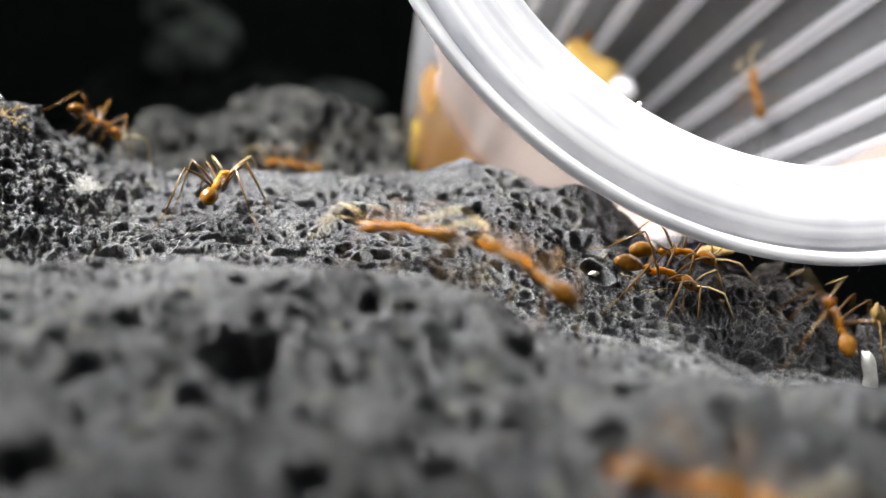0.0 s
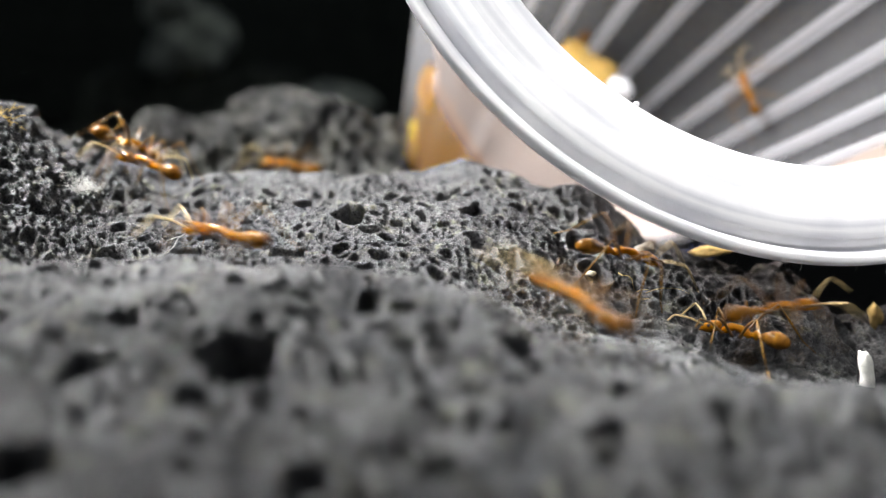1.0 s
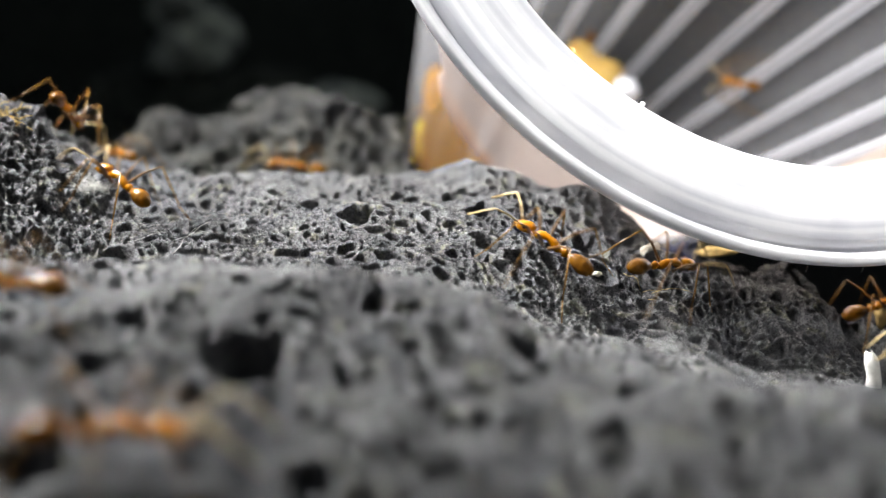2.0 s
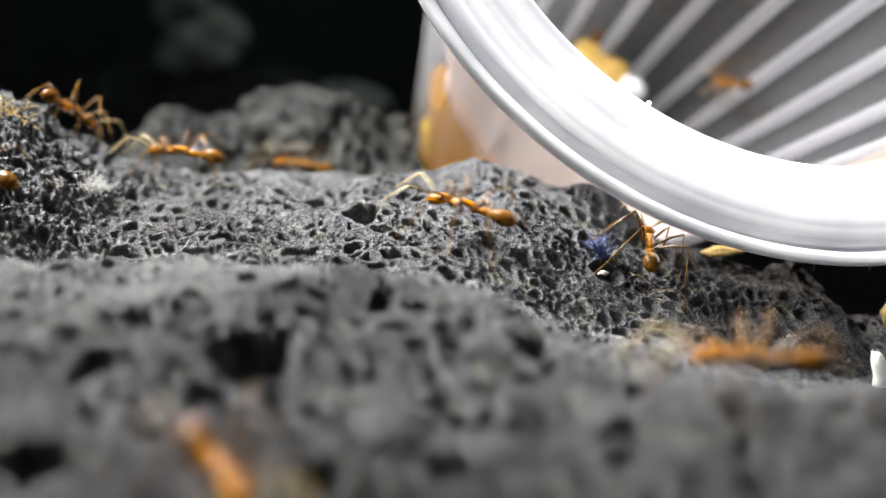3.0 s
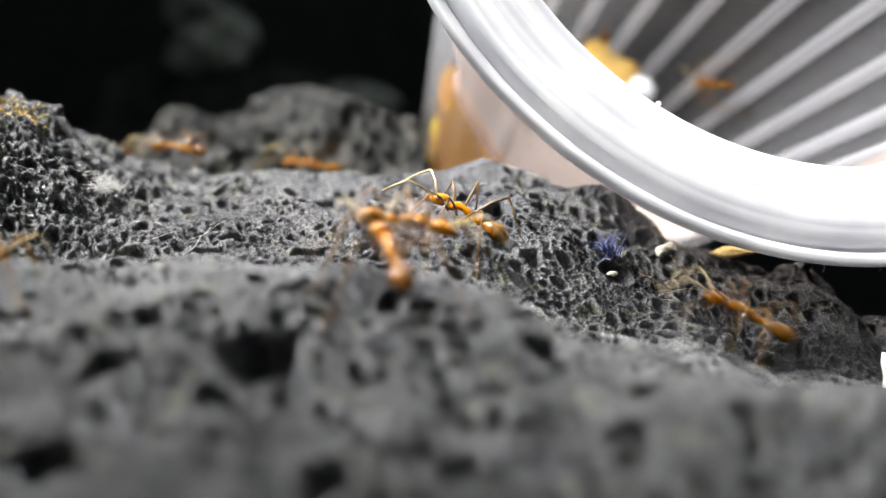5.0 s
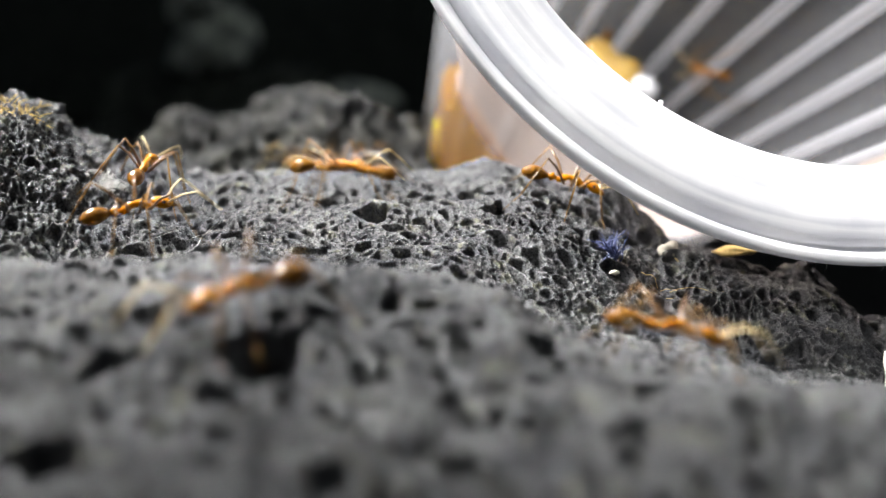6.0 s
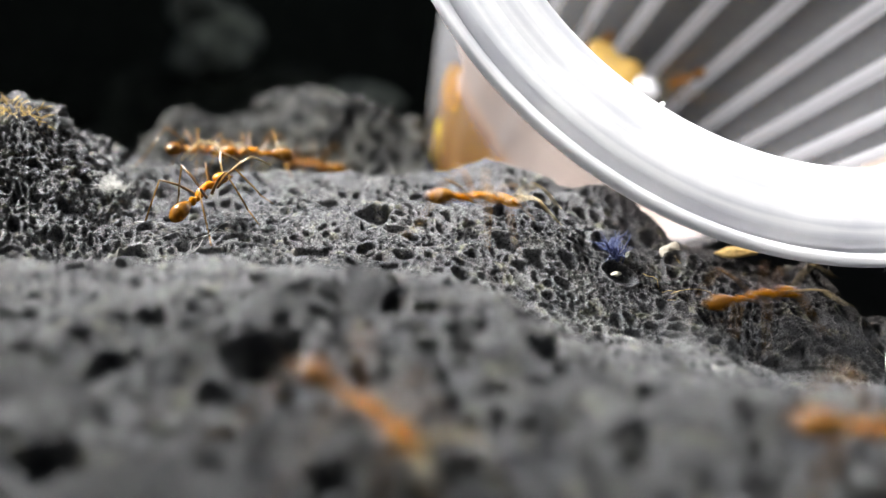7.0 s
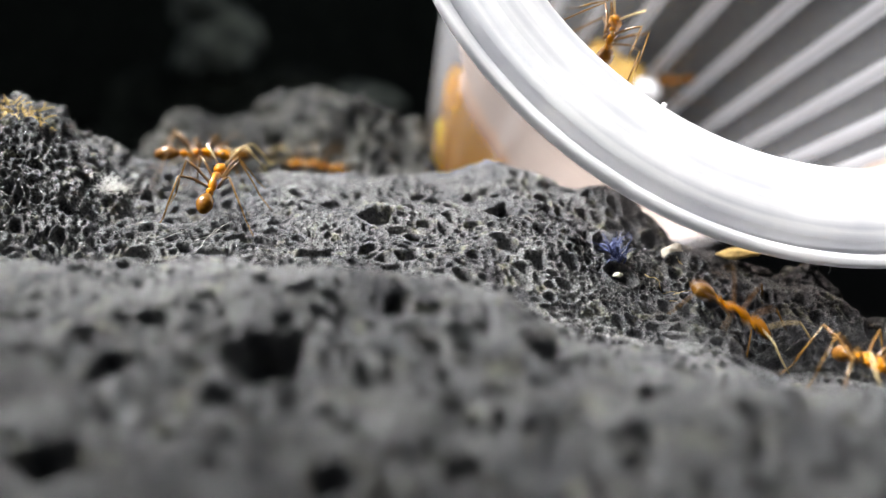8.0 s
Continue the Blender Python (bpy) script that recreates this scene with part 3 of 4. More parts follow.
jelly_lump()
bm_ = bmesh.new()
bmesh.ops.create_icosphere(bm_, subdivisions=3, radius=1)
for v_ in bm_.verts:
    v_.co = Vector((v_.co.x * 1.2, v_.co.y * 1.5, v_.co.z * 1.1)) * (1 + 0.25 * noise.noise(v_.co * 2)) * MM
froth = link("froth", bm_, FROTH)
froth.matrix_world = Matrix.Translation(Vector(lens_to_world((15.2, -12.0, 86.0), True)) * MM)
tagged(froth, "dab of white froth beside the yellow jelly", "froth")


# ---------------------------------------------------------------- small litter
def height(x, y):
    return float(form(np.array(x), np.array(y)))


def tuft(name, spots, count, length, mat, label, category, seed, upright=0.6, thick=0.035):
    """Loose fine fibres that grow from a patch of rock."""
    r = random.Random(seed)
    bm = bmesh.new()
    x0, y0 = spots[0][0], spots[0][1]
    z0 = height(x0, y0)
    for _ in range(count):
        cx, cy, spread = r.choice(spots)
        x, y = cx + r.gauss(0, spread), cy + r.gauss(0, spread)
        p = Vector((x - x0, y - y0, height(x, y) - z0 + 0.1))
        d = Vector((r.gauss(0, 1), r.gauss(0, 1), abs(r.gauss(0, 1)) * upright + 0.15)).normalized()
        pts, step = [p.copy()], length * (0.5 + r.random()) / 5
        for _ in range(5):
            d = (d + Vector((r.gauss(0, 0.35), r.gauss(0, 0.35), r.gauss(-0.08, 0.3)))).normalized()
            p = p + d * step
            pts.append(p.copy())
        w = thick * (0.6 + 0.8 * r.random())
        tube(bm, pts, [w, w, w * 0.95, w * 0.85, w * 0.7, w * 0.35], 5)
    ob = link(name, bm, mat)
    ob.location = Vector((x0, y0, z0)) * MM
    return tagged(ob, label, category, kind="stuff")


def crumb(name, x, y, size, mat, seed, label, category, sink=0.3, z=None):
    bm = bmesh.new()
    bmesh.ops.create_icosphere(bm, subdivisions=3, radius=1)
    for v in bm.verts:
        n = v.co.normalized()
        f = 1 + 0.45 * noise.noise(n * 1.4 + Vector((seed, 0, 0))) + 0.2 * noise.noise(n * 3.7 + Vector((0, seed, 0)))
        v.co = Vector((n.x * size[0], n.y * size[1], n.z * size[2])) * f * MM
    ob = link(name, bm, mat)
    ob.location = Vector((x, y, (height(x, y) if z is None else z) + size[2] * (1 - sink))) * MM
    return tagged(ob, label, category)


tuft("moss_tuft", [(-21.6, 55.4, 0.7), (-20.6, 55.2, 0.5), (-20.0, 54.8, 0.35), (-23.2, 55.6, 0.8)], 170, 0.5, STRAW, "tuft of dry yellow moss on the rock's crest", "moss", 3, 0.35, 0.03)
tuft("white_fluff", [(-16.1, 53.6, 0.35), (-15.9, 54.4, 0.4)], 260, 0.45, FLUFF, "wad of fine white fluff caught in the rock", "fluff", 4, 0.9, 0.010)
tuft("hair_litter", [(-12.4, 49.5, 1.6), (-10, 48, 1.2), (-14.5, 49, 1.0)], 9, 2.0, FLUFF, "loose pale hairs lying on the rock", "fibres", 9, 0.1, 0.010)
tuft("hair_litter", [(10.0, 50.0, 0.8), (11.5, 51.0, 0.7)], 7, 1.5, PALE, "loose straw-coloured hairs lying on the rock", "fibres", 12, 0.15, 0.011)
crumb("grain", 7.7, 49.6, (0.2, 0.16, 0.13), CHALK, 2, "pale grain lying in a pit of the rock", "grain")
crumb("grain", 10.9, 53.2, (0.5, 0.4, 0.4), CHALK, 7, "pale beige grain beside the cup", "grain")
crumb("grain", 15.7, 45.3, (0.3, 0.25, 0.2), PALE, 9, "small straw-coloured grain on the rock", "grain")
crumb("leaf_scrap", 22.5, 54.0, (0.35, 0.3, 0.55), PALE, 21, "yellow dry leaf scrap in the dark gap", "leaf")
crumb("leaf_scrap", 14.3, 54.4, (0.9, 0.4, 0.25), PALE, 23, "yellow dry leaf scrap under the cup's rim", "leaf")


def flake():
    """A curled white chip that stands in the rock."""
    bm = bmesh.new()
    rows = []
    for side in (0, 1):
        g = []
        for i in range(11):
            u = i / 10
            w = 0.42 * math.sin(math.pi * (0.12 + 0.8 * u)) * (1 + 0.2 * math.sin(9 * u))
            g.append([bm.verts.new(Vector((w * v + 0.25 * math.sin(2.2 * u), 0.28 * v * v + 0.35 * u * u + 0.07 * side, 2.1 * u - 0.25)) * MM) for v in (-1, -0.5, 0, 0.5, 1)])
        rows.append(g)
    for side, g in enumerate(rows):
        for a, b in zip(g, g[1:]):
            for j in range(4):
                q = (a[j], a[j + 1], b[j + 1], b[j])
                bm.faces.new(q if not side else q[::-1])
    edge = lambda g: [r[0] for r in g] + g[-1][1:] + [r[-1] for r in g[::-1]][1:] + g[0][1:-1][::-1]
    e0, e1 = edge(rows[0]), edge(rows[1])
    for j in range(len(e0)):
        bm.faces.new((e0[j], e1[j], e1[(j + 1) % len(e0)], e0[(j + 1) % len(e0)]))
    bmesh.ops.recalc_face_normals(bm, faces=bm.faces)
    ob = link("shell_chip", bm, WHITE)
    ob.matrix_world = pose(18.85 * MM, 45.2 * MM, height(18.85, 45.2) * MM, 8, -14, 20)
    return tagged(ob, "thin curled white shell chip standing on the rock", "chip")


flake()


def rim_litter():
    for k, drop in ((1.43, 0.35), (1.50, 0.5), (1.545, 0.45), (1.75, 0.3), (1.62, 0.25)):
        bm = bmesh.new()
        tube(bm, [(0, 0, 0.1), (0.06, 0.02, -drop * 0.5), (-0.04, 0.0, -drop)], [0.018, 0.014, 0.008], 5)
        ob = link("hair", bm, FLUFF)
        low = CUP_M @ (Vector((math.cos(LOW + k - 1.55), math.sin(LOW + k - 1.55), 0.02)) * 20.62 * MM)
        ob.location = low
        tagged(ob, "fine white plastic hair hanging from the cup's rim", "hair")
    bm = bmesh.new()
    bmesh.ops.create_icosphere(bm, subdivisions=2, radius=0.13 * MM)
    ob = link("burr", bm, PLASTIC_RIM, CUP)
    spot = CUP_M.inverted() @ (Vector(lens_to_world((0.1875 * 51, -0.1297 * 51, 51), True)) * MM)
    a = math.atan2(spot.y, spot.x)
    ob.location = Vector((15.98 * math.cos(a), 15.98 * math.sin(a), 0.25)) * MM


CUP = [o for o in scene.objects if o.name == "plastic_cup"][0]
down_ = CUP_M.to_3x3().inverted() @ Vector((0.05, 0, -1))
LOW = math.atan2(down_.y, down_.x)
rim_litter()
BLUE_WAD = tuft("blue_fibre_wad", [(7.87, 50.8, 0.16), (7.80, 50.9, 0.12)], 60, 1.0, BLUE, "small tangled wad of blue textile fibre", "fibre", 31, 7.0, 0.028)


# ---------------------------------------------------------------- ants
LEGS = [("fore", 0.85, [(0.85, 0.25, 1.64), (1.25, 0.65, 2.25), (1.65, 1.0, 2.46), (2.1, 1.45, 1.31), (2.35, 1.65, 0.66), (2.75, 1.95, 0.00)]),
        ("middle", 0.35, [(0.35, 0.28, 1.60), (0.42, 0.85, 2.38), (0.5, 1.4, 2.87), (0.5, 1.95, 1.64), (0.5, 2.25, 0.82), (0.5, 2.75, 0.00)]),
        ("hind", -0.05, [(-0.05, 0.25, 1.60), (-0.7, 0.8, 2.46), (-1.3, 1.3, 2.95), (-1.85, 1.85, 1.64), (-2.15, 2.15, 0.90), (-2.8, 2.75, 0.00)])]


def build_ant():
    root = new("ant")
    tagged(root, "amber long-legged ant with a brown shiny gaster", "ant", "ants on the rock")
    bm = bmesh.new()
    blob(bm, [(-0.52, 0.06), (-0.45, 0.15), (-0.28, 0.22), (-0.05, 0.21), (0.14, 0.15), (0.32, 0.15), (0.55, 0.22), (0.78, 0.23), (0.95, 0.16), (1.14, 0.08)], 16, 1.05, lambda x: 1.8 + 0.16 * math.sin(x * 3.2 + 0.6))
    link("thorax", bm, AMBER, root)
    bm = bmesh.new()
    blob(bm, [(-0.98, 0.07), (-0.9, 0.12), (-0.78, 0.2), (-0.68, 0.17), (-0.58, 0.09), (-0.48, 0.08)], 12, 1.3, lambda x: 1.72)
    link("waist", bm, AMBER, root)
    bm = bmesh.new()
    rows = []
    for i in range(26):
        u = i / 25
        r = 0.44 * (math.sin(math.pi * (0.03 + 0.94 * u ** 0.8))) ** 0.75
        r *= 1 - 0.045 * (1 if (i % 6) == 0 else 0)
        rows.append((-2.42 + 1.50 * u, max(r, 0.05)))
    blob(bm, rows, 20, 0.95, lambda x: 1.70 - 0.10 * (x + 0.9) ** 2 * 0.6)
    link("gaster", bm, BROWN, root, "brown glossy banded gaster")
    bm = bmesh.new()
    blob(bm, [(1.05, 0.08), (1.12, 0.2), (1.3, 0.33), (1.55, 0.36), (1.8, 0.31), (1.98, 0.21), (2.1, 0.1)], 16, 0.85, lambda x: 1.92 - 0.25 * (x - 1.1))
    head = link("head", bm, AMBER, root)
    for s in (1, -1):
        bm = bmesh.new()
        bmesh.ops.create_uvsphere(bm, u_segments=10, v_segments=8, radius=0.095 * MM)
        eye = link("eye", bm, EYE_BLACK, head, "black eye")
        eye.location = Vector((1.55, s * 0.31, 1.93)) * MM
        bm = bmesh.new()
        tube(bm, [(1.95, s * 0.16, 1.66), (2.12, s * 0.17, 1.6), (2.22, s * 0.06, 1.55)], [0.07, 0.06, 0.02], 6)
        link("mandible", bm, BROWN, head)
    for s in (1, -1):
        bm = bmesh.new()
        tube(bm, [(0, 0, 0), (0.5, s * 0.45, 0.42), (1.05, s * 0.85, 0.62), (1.15, s * 0.92, 0.6), (1.7, s * 1.0, 0.1), (2.3, s * 0.95, -0.5)], [0.05, 0.045, 0.05, 0.05, 0.05, 0.035], 6)
        ant = link("antenna", bm, FEELER, root, "long elbowed antenna")
        ant.location = Vector((1.85, s * 0.14, 1.85)) * MM
    for name, _, pts in LEGS:
        for s in (1, -1):
            p = [Vector((x, s * y, z)) for x, y, z in pts]
            o = p[0]
            bm = bmesh.new()
            tube(bm, [p[0] - o, (p[0] * 0.8 + p[1] * 0.2) - o, p[1] - o, p[2] - o], [0.10, 0.072, 0.068, 0.042], 7)
            leg = link("leg", bm, THIGH, root)
            leg.location = o * MM
            bm = bmesh.new()
            tube(bm, [p[2] - o, p[3] - o, p[4] - o], [0.040, 0.043, 0.031], 6)
            link("shin", bm, LEG, leg)
            bm = bmesh.new()
            tube(bm, [p[4] - o, p[4] * 0.4 + p[5] * 0.6 - o, p[5] - o], [0.028, 0.023, 0.015], 5)
            link("foot", bm, LEG, leg)
    return root


FIRST_ANT = build_ant()
for part_ in FIRST_ANT.children_recursive:      # a worker about 4.4 mm long
    part_.data.transform(Matrix.Scale(0.9, 4))
    part_.location *= 0.9
# where each ant walks: seconds, x, y in millimetres, heading and rearing in degrees
TRACKS = [
    [(0.00, -9.37, 52.30, 85, 0), (0.10, -9.38, 52.25, 80, 0), (0.20, -9.08, 52.20, 45, 0), (0.30, -8.96, 52.60, 40, 0), (0.40, -9.00, 53.10, 45, 0), (0.50, -9.24, 53.75, 60, 0), (0.60, -9.54, 56.40, 80, 0), (0.70, -10.58, 64.69, 85, 0), (0.80, -12.80, 77.80, 95, 0), (0.90, -16.60, 92.49, 150, 0), (1.00, -16.87, 92.45, 170, 0), (1.30, -17.20, 92.50, 160, 0), (1.50, -18.63, 92.55, 150, 0), (1.70, -19.01, 92.55, 170, 0), (2.80, -12.31, 58.95, 180, 0), (3.00, -12.86, 58.70, 170, 0), (3.50, -21.31, 92.30, 160, 0), (3.80, -20.59, 78.45, 170, 0), (4.20, -30.98, 83.95, 180, 0), (4.45, -30.98, 84.45, 140, 0), (4.70, -30.98, 84.95, 100, 0), (4.95, -25.48, 82.45, 55, 0), (5.20, -19.48, 77.90, 10, 0), (5.80, -7.53, 58.25, 0, 0), (6.00, -5.34, 55.45, -10, 0), (6.20, -4.13, 53.80, -10, 0), (6.50, -2.77, 53.05, 0, 0), (6.70, -1.99, 52.35, -5, 0), (6.90, -0.39, 51.45, -10, 0), (7.00, 1.33, 50.35, -5, 0), (7.10, 1.77, 49.50, -20, 0), (7.20, 2.31, 49.05, -25, 0), (7.30, 3.81, 49.15, -20, 0), (7.40, 4.94, 49.35, -15, 0), (7.50, 7.02, 49.25, -20, 0), (7.60, 8.07, 49.35, -20, 0), (7.70, 9.94, 49.60, -15, 0), (7.80, 11.19, 49.75, -20, 0), (7.90, 11.83, 49.75, -30, 0), (8.00, 12.52, 49.35, -38, 0)],
    [(0.00, -18.35, 62.00, 60, 0), (0.50, -16.96, 59.55, 30, 0), (0.80, -16.47, 60.50, 10, 0), (1.00, -15.79, 59.35, 30, 0), (1.30, -17.11, 58.10, 100, 0), (1.50, -19.84, 62.00, 110, 0), (1.70, -19.97, 62.00, 100, 0), (2.80, -20.01, 62.00, 70, 0), (3.00, -20.02, 62.00, 60, 0), (3.20, -19.93, 62.00, 40, 0), (3.30, -19.92, 61.42, -10, 0), (3.40, -19.90, 60.83, -60, 0), (3.50, -17.74, 54.60, -30, 0), (3.60, -16.17, 53.95, -10, 0), (3.70, -15.12, 55.35, 0, 0), (3.80, -14.49, 55.80, 0, 0), (4.00, -13.43, 55.80, 0, 0), (4.10, -11.99, 54.60, 0, 0), (4.20, -11.28, 53.45, 5, 0), (4.30, -9.14, 52.55, 5, 0), (4.40, -8.42, 51.85, 10, 0), (4.50, -7.11, 50.70, 0, 0), (4.60, -6.20, 49.80, -5, 0), (4.70, -4.87, 49.05, -20, 0), (5.20, 0.39, 37.50, -25, 0), (5.80, 5.61, 36.10, -12, 0), (5.90, 6.50, 36.45, -12, 0), (6.00, 7.21, 36.40, -3, 0), (6.10, 8.29, 37.65, 25, 0), (6.20, 8.61, 38.06, 40, 0), (6.30, 8.59, 38.14, 42, 0), (6.40, 8.88, 38.24, 35, 0), (6.50, 9.05, 38.26, 5, 0), (6.60, 9.26, 35.80, -15, 0), (6.70, 8.73, 30.23, -20, 0), (6.80, 9.19, 27.50, -20, 0), (6.90, 9.72, 26.55, -20, 0), (7.00, 10.40, 25.45, -20, 0), (7.20, 11.93, 24.45, -20, 0), (8.00, 15.34, 24.20, -20, 0)],
    [(0.00, -0.73, 46.30, 175, 0), (0.10, -3.03, 47.20, 165, 0), (0.20, -5.10, 47.35, 165, 0), (0.30, -5.87, 47.45, 172, 0), (0.40, -6.59, 47.70, 168, 0), (0.50, -8.24, 48.20, 155, 0), (0.60, -8.47, 48.40, 150, 0), (0.70, -8.93, 49.35, 120, 0), (0.80, -9.20, 51.65, 130, 0), (0.90, -10.98, 54.10, 140, 0), (1.00, -13.46, 55.65, 150, 0), (1.10, -13.84, 55.95, 140, 0), (1.30, -14.48, 56.65, 120, 0), (1.50, -14.79, 56.75, 100, 0), (1.70, -15.33, 59.50, 90, 0), (2.20, -23.58, 80.55, 160, 0), (2.80, -33.98, 85.95, 180, 0), (8.00, -36.87, 85.70, 180, 0)],
    [(0.00, 2.73, 37.50, 150, 0), (0.10, 1.91, 37.50, 150, 0), (0.20, 1.41, 45.62, 155, 0), (0.30, 0.28, 45.95, 165, 0), (0.40, -1.46, 47.00, 170, 0), (0.50, -3.54, 47.25, 172, 0), (0.60, -4.80, 47.20, 178, 0), (0.70, -6.17, 46.05, 178, 0), (0.80, -6.30, 45.20, 178, 0), (0.90, -6.83, 45.25, 175, 0), (1.00, -8.00, 45.85, 155, 0), (1.10, -10.09, 47.90, 145, 0), (1.20, -11.26, 48.90, 145, 0), (1.30, -12.29, 49.75, 140, 0), (1.40, -12.73, 50.35, 110, 0), (1.50, -12.54, 50.95, 97, 0), (1.60, -12.69, 51.70, 112, 0), (1.70, -12.83, 52.15, 115, 0), (2.20, -15.55, 51.65, 150, 0), (2.80, -18.44, 49.50, 120, 0), (2.90, -18.95, 49.35, 140, 0), (3.20, -21.04, 48.80, 180, 0), (8.00, -26.35, 48.35, 180, 0)],
    [(0.00, 9.93, 49.50, 8, 0), (0.10, 9.67, 49.30, 10, 0), (0.20, 8.73, 48.80, 40, 0), (0.30, 7.82, 48.45, 78, 0), (0.40, 7.18, 48.50, 88, 0), (0.50, 6.86, 48.65, 90, 0), (0.60, 6.91, 48.90, 85, 0), (0.70, 7.07, 49.00, 65, 0), (0.80, 7.53, 49.30, 35, 0), (0.90, 7.70, 49.45, 25, 0), (1.00, 8.42, 49.70, 15, 0), (1.10, 8.73, 49.70, 5, 0), (1.20, 8.88, 49.70, 0, 0), (1.30, 8.99, 49.70, -5, 0), (1.40, 9.43, 49.70, -10, 0), (1.50, 9.84, 49.70, -12, 0), (1.60, 10.41, 49.70, -18, 0), (1.70, 10.48, 49.70, -22, 0), (1.95, 10.33, 50.10, 19, 0), (2.20, 10.18, 50.50, 60, 0), (2.80, 9.05, 50.25, 80, 0), (3.00, 9.23, 50.85, 85, 0), (3.40, 9.10, 51.85, 90, 0), (3.60, 8.73, 53.90, 100, 0), (3.80, 8.28, 53.80, 130, 0), (3.90, 7.86, 54.25, 150, 0), (4.00, 6.02, 54.20, 165, 0), (4.20, 3.69, 52.15, 190, 0), (4.30, 2.40, 50.05, 175, 0), (4.40, 0.96, 48.50, 150, 14), (4.50, 0.58, 48.20, 146, 13), (4.70, 0.70, 48.40, 148, 13), (5.20, 0.76, 48.70, 155, 8), (5.80, 0.34, 49.75, 160, 0), (5.90, -1.23, 52.30, 158, 0), (6.00, -4.17, 54.70, 160, 0), (6.10, -4.76, 55.00, 165, 0), (6.20, -4.69, 54.75, 165, 0), (6.30, -5.86, 54.25, 175, 0), (6.40, -6.17, 54.15, 178, 0), (6.50, -6.28, 54.20, 178, 0), (6.60, -6.58, 54.35, 175, 0), (6.70, -7.41, 55.25, 160, 0), (6.80, -7.64, 55.90, 155, 0), (6.90, -8.68, 56.65, 165, 0), (7.00, -10.12, 60.35, 180, 0), (7.10, -12.23, 66.90, 180, 0), (7.20, -15.93, 78.05, 185, 0), (7.30, -15.94, 78.40, 180, 0), (7.50, -18.65, 92.72, 180, 0), (7.60, -17.54, 92.92, 180, 0), (7.80, -14.81, 78.40, 180, 0), (8.00, -15.42, 78.45, 180, 0)],
    [(0.00, 11.52, 51.60, -3, 0), (0.10, 11.58, 51.40, -5, 0), (0.20, 12.38, 50.75, -8, 0), (0.30, 12.02, 50.90, -10, 0), (0.40, 12.64, 50.50, -12, 0), (0.50, 12.32, 50.65, -12, 0), (0.60, 12.18, 50.60, -12, 0), (0.70, 12.53, 50.35, -20, 0), (0.80, 13.30, 49.70, -30, 0), (0.90, 14.24, 48.90, -28, 0), (1.00, 15.50, 48.15, 0, 0), (1.10, 17.28, 48.15, 15, 0), (1.20, 17.95, 48.30, 15, 0), (1.30, 17.27, 47.80, 15, 0), (1.40, 17.55, 47.80, 18, 0), (1.50, 18.33, 48.55, 24, 0), (1.60, 19.45, 51.35, 25, 0), (1.70, 20.01, 52.00, 25, 0), (2.20, 23.16, 52.05, 10, 0), (2.80, 25.88, 50.40, 0, 0), (8.00, 27.86, 49.15, 0, 0)],
    [(0.00, 17.54, 47.70, 90, 0), (0.10, 16.88, 46.65, 110, 0), (0.20, 16.08, 45.20, 140, 0), (0.30, 15.92, 44.90, 160, 0), (0.40, 15.47, 45.25, 163, 0), (0.50, 15.14, 45.75, 160, 0), (0.60, 14.73, 45.75, 160, 0), (0.70, 14.28, 46.30, 155, 0), (0.80, 13.76, 46.50, 150, 0), (0.90, 14.14, 46.95, 140, 0), (1.00, 13.84, 46.75, 138, 0), (1.10, 13.67, 47.10, 142, 0), (1.20, 12.91, 48.55, 148, 0), (1.30, 12.11, 48.85, 148, 0), (1.40, 10.91, 47.95, 152, 0), (1.50, 9.24, 48.90, 150, 0), (1.60, 7.91, 48.65, 150, 0), (1.70, 6.96, 48.65, 150, 0), (2.20, 4.11, 48.80, 155, 0), (2.80, 1.73, 48.95, 165, 0), (2.90, 2.08, 49.05, 160, 0), (3.00, 1.48, 49.35, 165, 0), (3.10, 0.90, 49.60, 165, 0), (3.20, 0.63, 50.40, 160, 0), (3.30, -0.84, 52.30, 165, 0), (3.40, -1.90, 53.10, 168, 0), (3.50, -3.26, 54.15, 165, 0), (3.60, -5.19, 55.55, 168, 0), (3.70, -6.61, 56.45, 172, 0), (3.80, -7.57, 56.70, 175, 0), (3.90, -7.49, 56.85, 170, 0), (4.00, -8.63, 57.60, 170, 0), (4.20, -9.81, 57.70, 165, 0), (4.30, -10.86, 57.65, 178, 0), (4.40, -11.94, 57.70, 180, 0), (4.50, -12.95, 58.80, 165, 0), (4.70, -21.12, 92.55, 160, 0), (5.20, -14.22, 58.20, 150, 0), (5.80, -14.61, 54.90, 100, 0), (6.00, -14.61, 54.20, 90, 0), (6.30, -14.64, 55.05, 85, 0), (6.50, -14.94, 57.60, 80, 0), (6.60, -14.91, 60.55, 60, 0), (6.80, -14.36, 61.00, 30, 0), (7.00, -13.56, 61.00, 60, 0), (7.20, -13.10, 60.05, 0, 0), (7.50, -20.14, 92.15, 20, 0), (8.00, -12.92, 58.30, 0, 0)],
